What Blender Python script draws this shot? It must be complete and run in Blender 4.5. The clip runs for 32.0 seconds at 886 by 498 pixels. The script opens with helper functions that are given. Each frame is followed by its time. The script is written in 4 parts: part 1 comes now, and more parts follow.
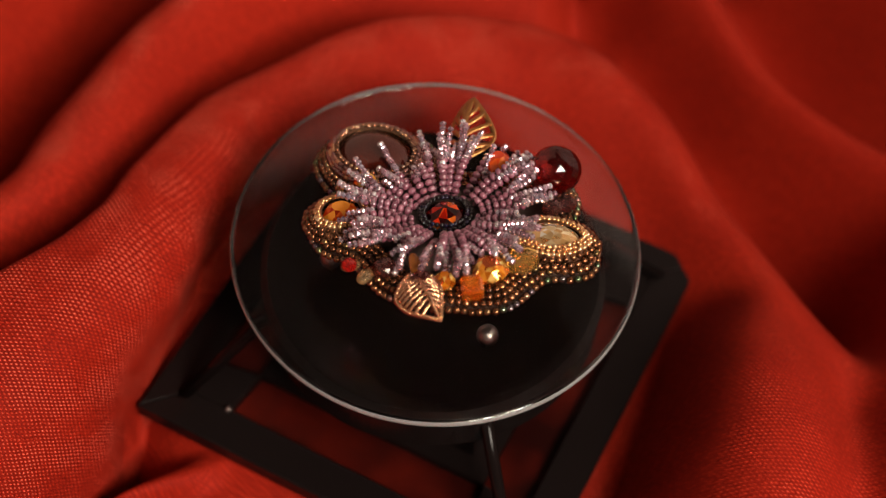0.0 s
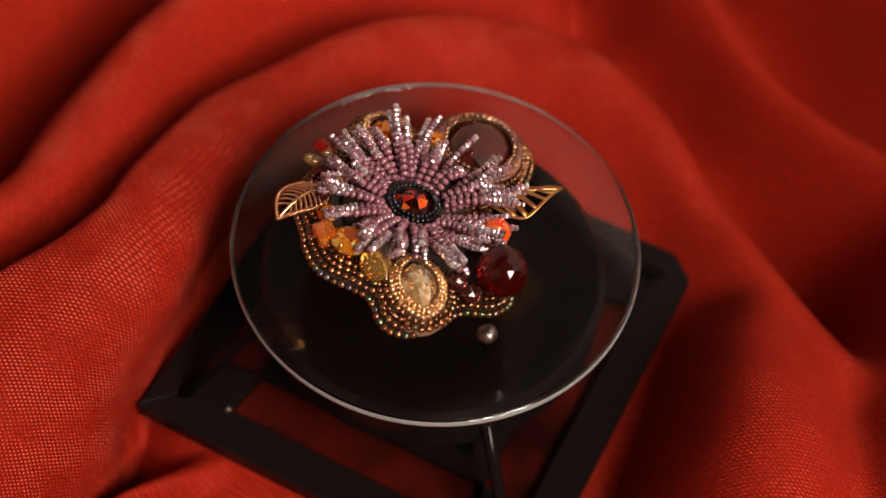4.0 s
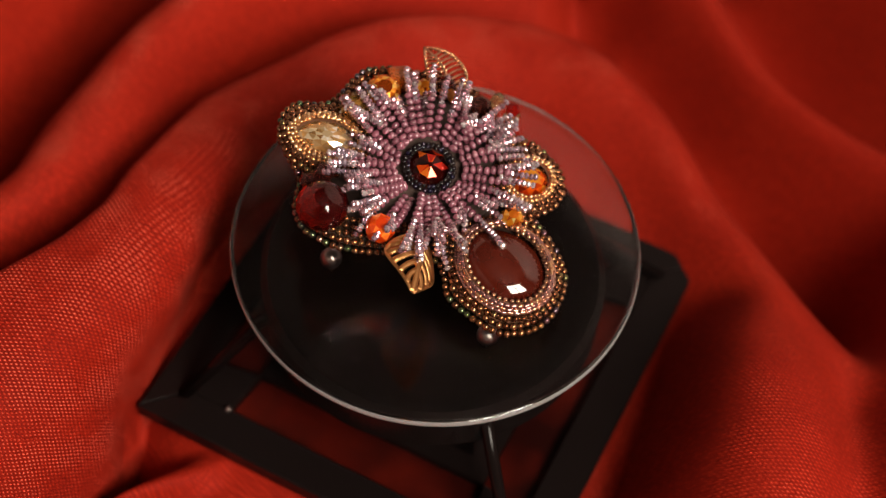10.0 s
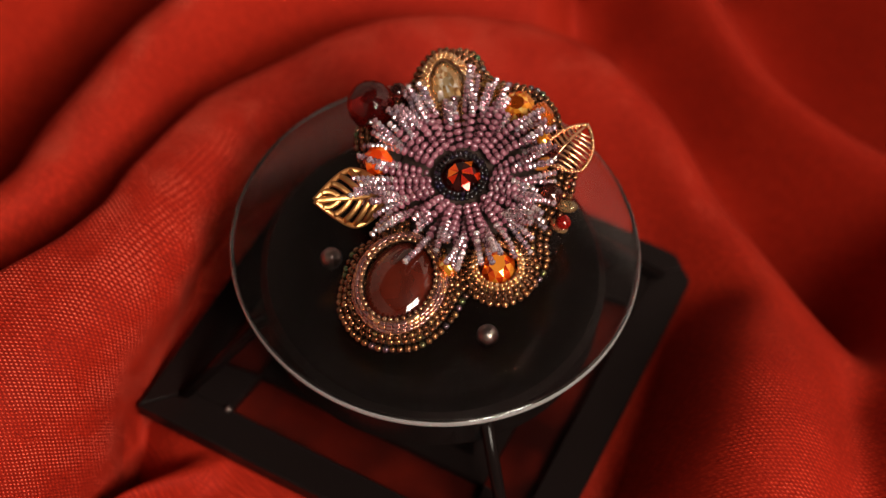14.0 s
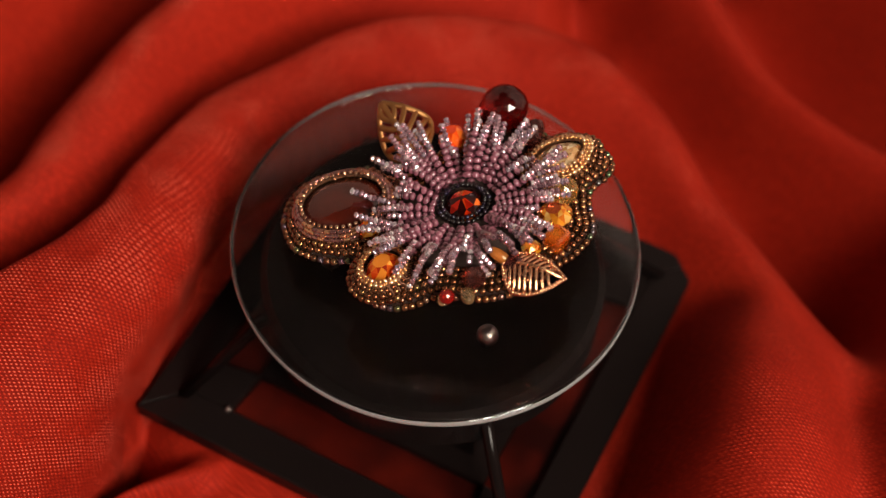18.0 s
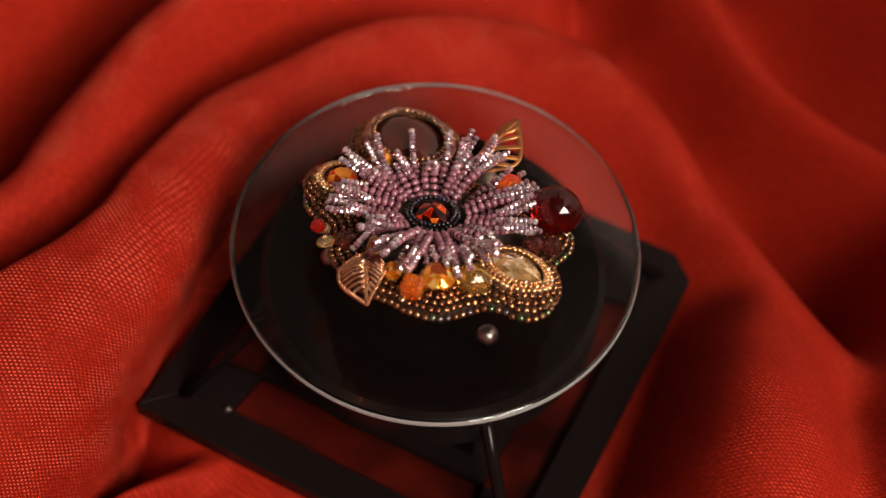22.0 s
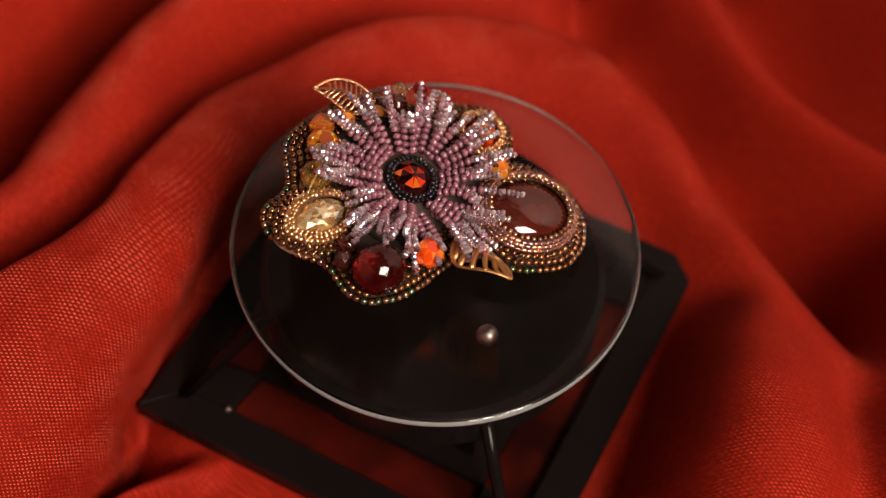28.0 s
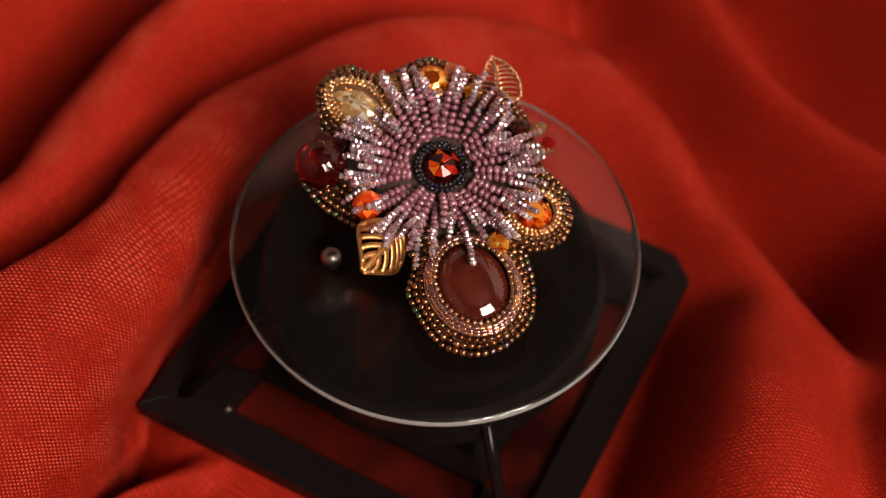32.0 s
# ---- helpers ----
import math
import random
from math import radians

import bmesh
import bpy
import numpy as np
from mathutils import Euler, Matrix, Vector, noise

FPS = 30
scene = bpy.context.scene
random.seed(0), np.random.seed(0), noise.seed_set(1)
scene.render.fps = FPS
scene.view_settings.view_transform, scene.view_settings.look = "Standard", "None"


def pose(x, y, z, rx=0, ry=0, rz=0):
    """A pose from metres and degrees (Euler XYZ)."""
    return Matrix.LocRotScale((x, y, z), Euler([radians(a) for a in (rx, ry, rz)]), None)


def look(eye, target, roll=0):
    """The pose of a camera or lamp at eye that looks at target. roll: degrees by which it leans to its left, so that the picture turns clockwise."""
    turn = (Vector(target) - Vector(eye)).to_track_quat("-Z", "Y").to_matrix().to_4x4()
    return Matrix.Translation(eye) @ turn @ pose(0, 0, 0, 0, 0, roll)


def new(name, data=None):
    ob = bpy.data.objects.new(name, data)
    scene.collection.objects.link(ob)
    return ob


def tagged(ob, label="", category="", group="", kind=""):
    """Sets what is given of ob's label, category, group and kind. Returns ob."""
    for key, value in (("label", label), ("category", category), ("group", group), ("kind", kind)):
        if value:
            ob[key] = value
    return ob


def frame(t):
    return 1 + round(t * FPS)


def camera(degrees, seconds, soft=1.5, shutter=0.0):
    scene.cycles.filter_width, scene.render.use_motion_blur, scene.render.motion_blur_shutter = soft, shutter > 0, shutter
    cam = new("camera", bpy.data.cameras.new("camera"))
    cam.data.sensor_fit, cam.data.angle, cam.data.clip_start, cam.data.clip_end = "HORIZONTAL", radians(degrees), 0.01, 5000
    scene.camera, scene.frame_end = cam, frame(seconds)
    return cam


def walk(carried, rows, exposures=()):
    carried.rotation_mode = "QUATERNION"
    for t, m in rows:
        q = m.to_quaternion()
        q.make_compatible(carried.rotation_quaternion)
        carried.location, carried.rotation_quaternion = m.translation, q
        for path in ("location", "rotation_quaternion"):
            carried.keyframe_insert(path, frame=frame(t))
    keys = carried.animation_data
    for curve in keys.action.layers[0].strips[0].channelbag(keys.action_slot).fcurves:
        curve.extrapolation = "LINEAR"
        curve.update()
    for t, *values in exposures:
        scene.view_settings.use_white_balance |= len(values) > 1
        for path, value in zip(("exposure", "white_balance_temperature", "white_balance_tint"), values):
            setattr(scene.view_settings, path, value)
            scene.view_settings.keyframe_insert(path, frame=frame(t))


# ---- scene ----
# The turntable: the glass disc's top is H above the cloth; it turns clockwise at an even pace, its axis slightly out of plumb
H = 0.058
START, PERIOD = 1.57, 20.6
AXIS = pose(-0.00063, 0.0, 0.0, -0.46, 0.92, 0)
TURN = [(t, START - 360.0 * t / PERIOD) for t in range(0, 33, 2)]

# ---- camera ----
cam = camera(31.04, 32.0, soft=1.3)
EYE = pose(0.0, -0.25237, 0.43140, 33.7045, -2.5727, 3.3378)
walk(cam, [(0.0, EYE), (32.0, EYE)], exposures=[(0.0, 0.0), (32.0, 0.0)])
cam.data.dof.use_dof = True
cam.data.dof.focus_distance = 0.425
cam.data.dof.aperture_fstop = 5.8

# ---- world and light ----
world = bpy.data.worlds.new("world")
scene.world = world
world.use_nodes = True
wn = world.node_tree
sky = wn.nodes.new("ShaderNodeTexSky")
sky.sky_type, sky.sun_disc, sky.sun_elevation, sky.sun_rotation = "NISHITA", False, radians(35), radians(140)
wn.links.new(sky.outputs["Color"], wn.nodes["Background"].inputs["Color"])
wn.nodes["Background"].inputs["Strength"].default_value = 0.08

WIN_AZ, WIN_D, WIN_Z, WIN_W, WIN_H = -52.0, 1.25, 1.48, 0.98, 1.16
win_dir = Vector((math.cos(radians(WIN_AZ)), math.sin(radians(WIN_AZ)), 0))
lamp = bpy.data.lights.new("window_light", "AREA")
lamp.shape, lamp.size, lamp.size_y, lamp.energy, lamp.color = "RECTANGLE", WIN_W, WIN_H, 120.0, (1.0, 0.89, 0.75)
lamp_ob = new("window_light", lamp)
lamp_ob.matrix_world = look(win_dir * (WIN_D + 0.06) + Vector((0, 0, WIN_Z)), win_dir * 0.0 + Vector((0, 0, WIN_Z)))


# ---- materials ----
def mat(name, color, rough=0.5, metal=0.0, **kw):
    m = bpy.data.materials.new(name)
    m.use_nodes = True
    b = m.node_tree.nodes["Principled BSDF"]
    b.inputs["Base Color"].default_value = (*color, 1)
    b.inputs["Roughness"].default_value = rough
    b.inputs["Metallic"].default_value = metal
    for key, value in kw.items():
        b.inputs[key.replace("_", " ")].default_value = value
    return m


def node(m, kind, operation=""):
    n = m.node_tree.nodes.new(kind)
    if operation:
        n.operation = operation
    return n


def wire(m, a, b):
    m.node_tree.links.new(a, b)


def bsdf(m):
    return m.node_tree.nodes["Principled BSDF"]


def ramp(m, fac, stops):
    r = node(m, "ShaderNodeValToRGB")
    e = r.color_ramp.elements
    while len(e) < len(stops):
        e.new(0.5)
    for el, (at, col) in zip(e, stops):
        el.position, el.color = at, (*col, 1)
    wire(m, fac, r.inputs["Fac"])
    return r.outputs["Color"]


def noise_tex(m, scale, detail=3.0, coord="Object"):
    tc = node(m, "ShaderNodeTexCoord")
    n = node(m, "ShaderNodeTexNoise")
    n.inputs["Scale"].default_value, n.inputs["Detail"].default_value = scale, detail
    wire(m, tc.outputs[coord], n.inputs["Vector"])
    return n


def bump(m, height, strength, distance):
    b = node(m, "ShaderNodeBump")
    b.inputs["Strength"].default_value, b.inputs["Distance"].default_value = strength, distance
    wire(m, height, b.inputs["Height"])
    wire(m, b.outputs["Normal"], bsdf(m).inputs["Normal"])
    return b


def islands(m, stops, rough=None):
    """Vary the colour from bead to bead."""
    g = node(m, "ShaderNodeNewGeometry")
    o = node(m, "ShaderNodeObjectInfo")
    add = node(m, "ShaderNodeMath", operation="ADD")
    wire(m, g.outputs["Random Per Island"], add.inputs[0])
    wire(m, o.outputs["Random"], add.inputs[1])
    fr = node(m, "ShaderNodeMath", operation="FRACT")
    wire(m, add.outputs[0], fr.inputs[0])
    wire(m, ramp(m, fr.outputs[0], stops), bsdf(m).inputs["Base Color"])
    return m


def make_cloth():
    m = mat("red_linen", (0.36, 0.012, 0.006), 0.75)
    uv = node(m, "ShaderNodeTexCoord").outputs["UV"]
    sep = node(m, "ShaderNodeSeparateXYZ")
    warp = noise_tex(m, 90.0, 2.0, "UV")
    mix = node(m, "ShaderNodeVectorMath", operation="MULTIPLY_ADD")
    mix.inputs[1].default_value = (0.0009, 0.0009, 0.0)
    wire(m, warp.outputs["Color"], mix.inputs[0])
    wire(m, uv, mix.inputs[2])
    wire(m, mix.outputs[0], sep.inputs[0])

    def wave(axis, pitch):
        mul = node(m, "ShaderNodeMath", operation="MULTIPLY")
        mul.inputs[1].default_value = 2 * math.pi / pitch
        wire(m, sep.outputs[axis], mul.inputs[0])
        s = node(m, "ShaderNodeMath", operation="SINE")
        wire(m, mul.outputs[0], s.inputs[0])
        return s.outputs[0]
    su, sv = wave("X", 0.0024), wave("Y", 0.00135)
    prod = node(m, "ShaderNodeMath", operation="MULTIPLY")
    wire(m, su, prod.inputs[0])
    wire(m, sv, prod.inputs[1])
    up_ = node(m, "ShaderNodeMath", operation="MAXIMUM")
    up_.inputs[1].default_value = 0.0
    wire(m, prod.outputs[0], up_.inputs[0])
    dash = node(m, "ShaderNodeMath", operation="POWER")
    dash.inputs[1].default_value = 0.75
    wire(m, up_.outputs[0], dash.inputs[0])
    patchy = noise_tex(m, 70.0, 2.0, "UV")
    gain = node(m, "ShaderNodeMath", operation="MULTIPLY_ADD")
    gain.inputs[1].default_value, gain.inputs[2].default_value = 1.5, -0.15
    wire(m, patchy.outputs["Fac"], gain.inputs[0])
    full = node(m, "ShaderNodeMath", operation="MULTIPLY")
    wire(m, dash.outputs[0], full.inputs[0])
    wire(m, gain.outputs[0], full.inputs[1])
    # weave dashes fade towards one mean value where relief is low
    weave_keep = node(m, "ShaderNodeAttribute")
    weave_keep.attribute_name = "relief"
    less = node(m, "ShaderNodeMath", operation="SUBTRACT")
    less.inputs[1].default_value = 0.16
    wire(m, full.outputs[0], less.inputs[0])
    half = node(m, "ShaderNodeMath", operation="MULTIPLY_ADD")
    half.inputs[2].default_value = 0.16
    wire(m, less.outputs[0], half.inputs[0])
    wire(m, weave_keep.outputs["Fac"], half.inputs[1])
    slub = noise_tex(m, 700.0, 2.0, "UV")
    tot = node(m, "ShaderNodeMath", operation="MULTIPLY_ADD")
    tot.inputs[1].default_value = 0.45
    wire(m, slub.outputs["Fac"], tot.inputs[0])
    wire(m, half.outputs[0], tot.inputs[2])
    big = noise_tex(m, 25.0, 3.0, "UV")
    tot2 = node(m, "ShaderNodeMath", operation="MULTIPLY_ADD")
    tot2.inputs[1].default_value = 0.25
    wire(m, big.outputs["Fac"], tot2.inputs[0])
    wire(m, tot.outputs[0], tot2.inputs[2])
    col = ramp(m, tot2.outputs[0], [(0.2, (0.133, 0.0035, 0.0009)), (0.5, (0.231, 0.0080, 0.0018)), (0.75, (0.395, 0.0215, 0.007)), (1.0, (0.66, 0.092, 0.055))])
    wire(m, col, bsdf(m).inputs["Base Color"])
    bsdf(m).inputs["Sheen Weight"].default_value = 0.0
    bsdf(m).inputs["Sheen Roughness"].default_value = 0.4
    bsdf(m).inputs["Sheen Tint"].default_value = (1.0, 0.35, 0.25, 1)
    bsdf(m).inputs["Specular IOR Level"].default_value = 0.12
    bump(m, tot.outputs[0], 0.9, 0.0006)
    return m


CLOTH = make_cloth()


def make_black():
    m = mat("black_gloss", (0.0065, 0.0042, 0.004), 0.14)
    n = noise_tex(m, 180.0)
    wire(m, ramp(m, n.outputs["Fac"], [(0.3, (0.1, 0.1, 0.1)), (0.8, (0.24, 0.24, 0.24))]), bsdf(m).inputs["Roughness"])
    bsdf(m).inputs["Specular IOR Level"].default_value = 0.12
    return m


BLACK = make_black()
SATIN = mat("black_satin", (0.007, 0.007, 0.008), 0.42)
bump(SATIN, noise_tex(SATIN, 400.0).outputs["Fac"], 0.1, 0.0003)
# reflection of the red cloth in the glossy base, painted as panel colour
INSET = mat("painted_cloth_reflection", (0.028, 0.0022, 0.0015), 0.3)
wire(INSET, ramp(INSET, noise_tex(INSET, 45.0, 4.0).outputs["Fac"], [(0.38, (0.011, 0.0014, 0.001)), (0.65, (0.048, 0.0034, 0.0017))]), bsdf(INSET).inputs["Base Color"])
bsdf(INSET).inputs["Specular IOR Level"].default_value = 0.15
STEEL = mat("brushed_steel", (0.36, 0.3, 0.28), 0.32, 1.0)
GLASS = mat("clear_glass", (0.985, 0.985, 0.98), 0.02, 0.0, Transmission_Weight=1.0, IOR=1.5)
GROUND = mat("polished_glass_edge", (0.95, 0.93, 0.93), 0.14, 0.0, Transmission_Weight=0.74, IOR=1.5)
bump(GROUND, noise_tex(GROUND, 900.0).outputs["Fac"], 0.12, 0.0002)
FELT = mat("dark_backing", (0.035, 0.018, 0.013), 0.9)
bump(FELT, noise_tex(FELT, 900.0).outputs["Fac"], 0.5, 0.0004)
THREAD = mat("brown_thread", (0.12, 0.045, 0.02), 0.7)
bump(THREAD, noise_tex(THREAD, 1200.0).outputs["Fac"], 0.8, 0.0004)

MAUVE = islands(mat("mauve_seed_bead", (0.25, 0.1, 0.14), 0.2, 0.0, Coat_Weight=1.0, Coat_Roughness=0.08, Specular_IOR_Level=0.9),
                [(0.0, (0.13, 0.037, 0.055)), (0.5, (0.18, 0.054, 0.078)), (1.0, (0.235, 0.074, 0.104))])
SILVER = islands(mat("silver_lined_bead", (0.6, 0.5, 0.55), 0.13, 0.8, Coat_Weight=1.0, Coat_Roughness=0.03),
                 [(0.0, (0.34, 0.17, 0.2)), (0.3, (0.58, 0.34, 0.39)), (0.5, (0.5, 0.4, 0.5)), (0.65, (0.66, 0.53, 0.53)), (0.8, (0.76, 0.46, 0.55)), (0.9, (0.86, 0.68, 0.74)), (1.0, (0.97, 0.9, 0.91))])
BRONZE = islands(mat("bronze_bead", (0.3, 0.15, 0.06), 0.12, 0.9, Coat_Weight=0.4, Coat_Roughness=0.02),
                 [(0.0, (0.13, 0.047, 0.019)), (0.5, (0.22, 0.088, 0.038)), (0.9, (0.36, 0.162, 0.074)), (1.0, (0.2, 0.13, 0.055))])
IRIS = islands(mat("iris_bronze_bead", (0.2, 0.13, 0.06), 0.12, 0.9, Coat_Weight=0.4, Coat_Roughness=0.02),
               [(0.0, (0.14, 0.056, 0.024)), (0.6, (0.28, 0.123, 0.054)), (0.75, (0.1, 0.15, 0.07)), (0.86, (0.15, 0.08, 0.13)), (1.0, (0.32, 0.17, 0.075))])
GOLD = islands(mat("gold_bead", (0.75, 0.45, 0.16), 0.25, 0.9, Coat_Weight=1.0, Coat_Roughness=0.03),
               [(0.0, (0.6, 0.285, 0.11)), (0.6, (0.78, 0.41, 0.175)), (1.0, (0.95, 0.66, 0.39))])
ROSE = islands(mat("rose_bronze_bead", (0.5, 0.28, 0.17), 0.14, 0.9, Coat_Weight=0.6, Coat_Roughness=0.02),
               [(0.0, (0.26, 0.11, 0.06)), (0.6, (0.46, 0.22, 0.13)), (1.0, (0.66, 0.38, 0.24))])
COPPER = islands(mat("copper_mauve_bead", (0.4, 0.2, 0.15), 0.16, 0.8, Coat_Weight=1.0, Coat_Roughness=0.04),
                 [(0.0, (0.24, 0.095, 0.09)), (0.55, (0.36, 0.16, 0.145)), (0.78, (0.5, 0.2, 0.11)), (1.0, (0.68, 0.35, 0.17))])
DARKIRIS = islands(mat("dark_iris_bead", (0.03, 0.02, 0.03), 0.1, 0.4, Coat_Weight=0.5, Coat_Roughness=0.03),
                   [(0.0, (0.005, 0.003, 0.003)), (0.6, (0.01, 0.005, 0.006)), (0.8, (0.009, 0.006, 0.024)), (1.0, (0.018, 0.006, 0.016))])
FILIGREE = mat("rose_gold_metal", (0.72, 0.38, 0.22), 0.24, 1.0)
bump(FILIGREE, noise_tex(FILIGREE, 700.0).outputs["Fac"], 0.25, 0.0003)
LEAFGOLD = mat("antique_gold_metal", (0.56, 0.27, 0.1), 0.38, 1.0)
bump(LEAFGOLD, noise_tex(LEAFGOLD, 500.0).outputs["Fac"], 0.3, 0.0003)
OLIVE = mat("olive_glass_bead", (0.5, 0.31, 0.15), 0.06, 0.0, Transmission_Weight=0.85, IOR=1.5)


def make_carnelian():
    m = mat("carnelian", (0.05, 0.006, 0.003), 0.07, 0.0, Coat_Weight=0.5)
    n = noise_tex(m, 130.0, 4.0)
    wire(m, ramp(m, n.outputs["Fac"], [(0.3, (0.04, 0.0045, 0.002)), (0.75, (0.075, 0.009, 0.004))]), bsdf(m).inputs["Base Color"])
    return m


CARNELIAN = make_carnelian()
# facets dark or fiery at random: reflections inside the gem, put into the colour
RED_GEM = islands(mat("foiled_red_painted_glints", (0.5, 0.02, 0.004), 0.06, 0.65, Coat_Weight=0.3),
                  [(0.0, (0.012, 0.001, 0.001)), (0.66, (0.05, 0.003, 0.002)), (0.72, (0.5, 0.012, 0.002)), (0.9, (0.92, 0.04, 0.005)), (1.0, (1.0, 0.2, 0.02))])
PEAR = islands(mat("foiled_orange_crystal", (0.8, 0.1, 0.01), 0.07, 0.6, Coat_Weight=0.4),
               [(0.0, (0.16, 0.01, 0.002)), (0.4, (0.7, 0.05, 0.005)), (0.75, (0.95, 0.16, 0.012)), (1.0, (1.0, 0.36, 0.04))])
DROP_RED = mat("dark_red_glass", (0.12, 0.003, 0.0025), 0.03, 0.0, Transmission_Weight=0.85, IOR=1.5)
GARNET = mat("garnet_glass", (0.22, 0.05, 0.04), 0.04, 0.0, Transmission_Weight=0.9, IOR=1.5)
BRIGHT_RED = mat("bright_red_glass", (0.5, 0.012, 0.008), 0.04, 0.0, Transmission_Weight=0.75, IOR=1.5)
ORANGE = islands(mat("orange_glass", (0.95, 0.14, 0.015), 0.06, 0.3, Coat_Weight=1.0),
                 [(0.0, (0.5, 0.025, 0.002)), (0.6, (0.95, 0.085, 0.006)), (1.0, (1.0, 0.24, 0.03))])
# bright upper stops paint the sparkle of the crystal into some facets
AMBER = islands(mat("amber_crystal", (0.98, 0.36, 0.03), 0.08, 0.7, Coat_Weight=0.6),
                [(0.0, (0.35, 0.05, 0.003)), (0.4, (0.82, 0.2, 0.01)), (0.75, (1.0, 0.38, 0.03)), (1.0, (1.0, 0.75, 0.25))])
CHAMPAGNE = islands(mat("champagne_crystal", (0.8, 0.62, 0.4), 0.08, 0.7, Coat_Weight=1.0),
                    [(0.0, (0.4, 0.17, 0.05)), (0.3, (0.8, 0.47, 0.18)), (0.5, (0.6, 0.36, 0.16)), (0.75, (0.95, 0.74, 0.45)), (1.0, (1.0, 0.95, 0.88))])
LENTIL = mat("pale_amber_glass", (0.97, 0.5, 0.12), 0.03, 0.0, Transmission_Weight=0.9, IOR=1.5)
CUBE = mat("orange_crystal", (0.98, 0.3, 0.045), 0.07, 0.0, Transmission_Weight=0.7, IOR=1.55, Coat_Weight=1.0)
wire(CUBE, ramp(CUBE, noise_tex(CUBE, 260.0).outputs["Fac"], [(0.3, (0.85, 0.09, 0.006)), (0.55, (0.98, 0.2, 0.015)), (0.75, (1.0, 0.42, 0.06))]), bsdf(CUBE).inputs["Base Color"])
STEM = mat("brown_amber_glass", (0.5, 0.16, 0.03), 0.06, 0.0, Transmission_Weight=0.5, IOR=1.5)
CREAM = mat("cream_thread", (0.7, 0.62, 0.52), 0.6)
bump(CREAM, noise_tex(CREAM, 1500.0).outputs["Fac"], 0.5, 0.0003)
FOIL = mat("gold_foil", (0.7, 0.4, 0.12), 0.2, 1.0)
# walls of the unseen room, toned for fill light and haze on the glass
PLASTER = mat("warm_plaster", (0.55, 0.48, 0.46), 0.9)
bump(PLASTER, noise_tex(PLASTER, 30.0).outputs["Fac"], 0.2, 0.002)
BEIGE = mat("brown_plaster", (0.27, 0.21, 0.19), 0.9)
bump(BEIGE, noise_tex(BEIGE, 30.0).outputs["Fac"], 0.2, 0.002)
DIMWALL = mat("grey_brown_plaster", (0.2, 0.17, 0.155), 0.9)
bump(DIMWALL, noise_tex(DIMWALL, 30.0).outputs["Fac"], 0.2, 0.002)
# unseen ceiling, kept dark so that the glass reflects black
DARKWALL = mat("unseen_dark_ceiling", (0.045, 0.036, 0.034), 0.9)
bump(DARKWALL, noise_tex(DARKWALL, 30.0).outputs["Fac"], 0.2, 0.002)
WOOD = mat("brown_wood", (0.16, 0.08, 0.04), 0.45)
wire(WOOD, ramp(WOOD, noise_tex(WOOD, 9.0, 6.0).outputs["Fac"], [(0.3, (0.1, 0.05, 0.025)), (0.7, (0.2, 0.11, 0.055))]), bsdf(WOOD).inputs["Base Color"])
WHITE = mat("white_paint", (0.75, 0.74, 0.7), 0.5)


# ---- mesh helpers ----
def obj(name, bm, material, parent=None, label="", smooth=True):
    me = bpy.data.meshes.new(name)
    bm.to_mesh(me)
    bm.free()
    for pol in me.polygons:
        pol.use_smooth = smooth
    for mm in (material if isinstance(material, (list, tuple)) else [material]):
        me.materials.append(mm)
    ob = new(name, me)
    if parent:
        ob.parent = parent
    if label:
        tagged(ob, label)
    return ob


def part(name, bm, material, parent, label="", smooth=True):
    return obj(name, bm, material, parent, label, smooth)


def raw(name, verts, faces, material, parent=None, label="", smooth=True):
    me = bpy.data.meshes.new(name)
    me.from_pydata([tuple(v) for v in verts], [], [tuple(f) for f in faces])
    me.update()
    me.polygons.foreach_set("use_smooth", [smooth] * len(me.polygons))
    for mm in (material if isinstance(material, (list, tuple)) else [material]):
        me.materials.append(mm)
    ob = new(name, me)
    if parent:
        ob.parent = parent
    if label:
        tagged(ob, label)
    return ob


def box(bm, x0, x1, y0, y1, z0, z1, bevel=0.0):
    r = bmesh.ops.create_cube(bm, size=1.0, matrix=Matrix.Translation(((x0 + x1) / 2, (y0 + y1) / 2, (z0 + z1) / 2)) @ Matrix.Diagonal((x1 - x0, y1 - y0, z1 - z0, 1)))
    if bevel:
        es = {e for v in r["verts"] for e in v.link_edges}
        bmesh.ops.bevel(bm, geom=list(es), offset=bevel, segments=2, affect="EDGES", profile=0.5)
    return bm


def prism(bm, pts, z0, z1, bevel=0.0):
    lo = [bm.verts.new((x, y, z0)) for x, y in pts]
    hi = [bm.verts.new((x, y, z1)) for x, y in pts]
    n = len(pts)
    fs = [bm.faces.new(hi), bm.faces.new(lo[::-1])]
    for i in range(n):
        fs.append(bm.faces.new((lo[i], lo[(i + 1) % n], hi[(i + 1) % n], hi[i])))
    if bevel:
        es = [e for e in fs[0].edges]
        bmesh.ops.bevel(bm, geom=es, offset=bevel, segments=2, affect="EDGES", profile=0.5)
    bmesh.ops.recalc_face_normals(bm, faces=bm.faces)
    return bm


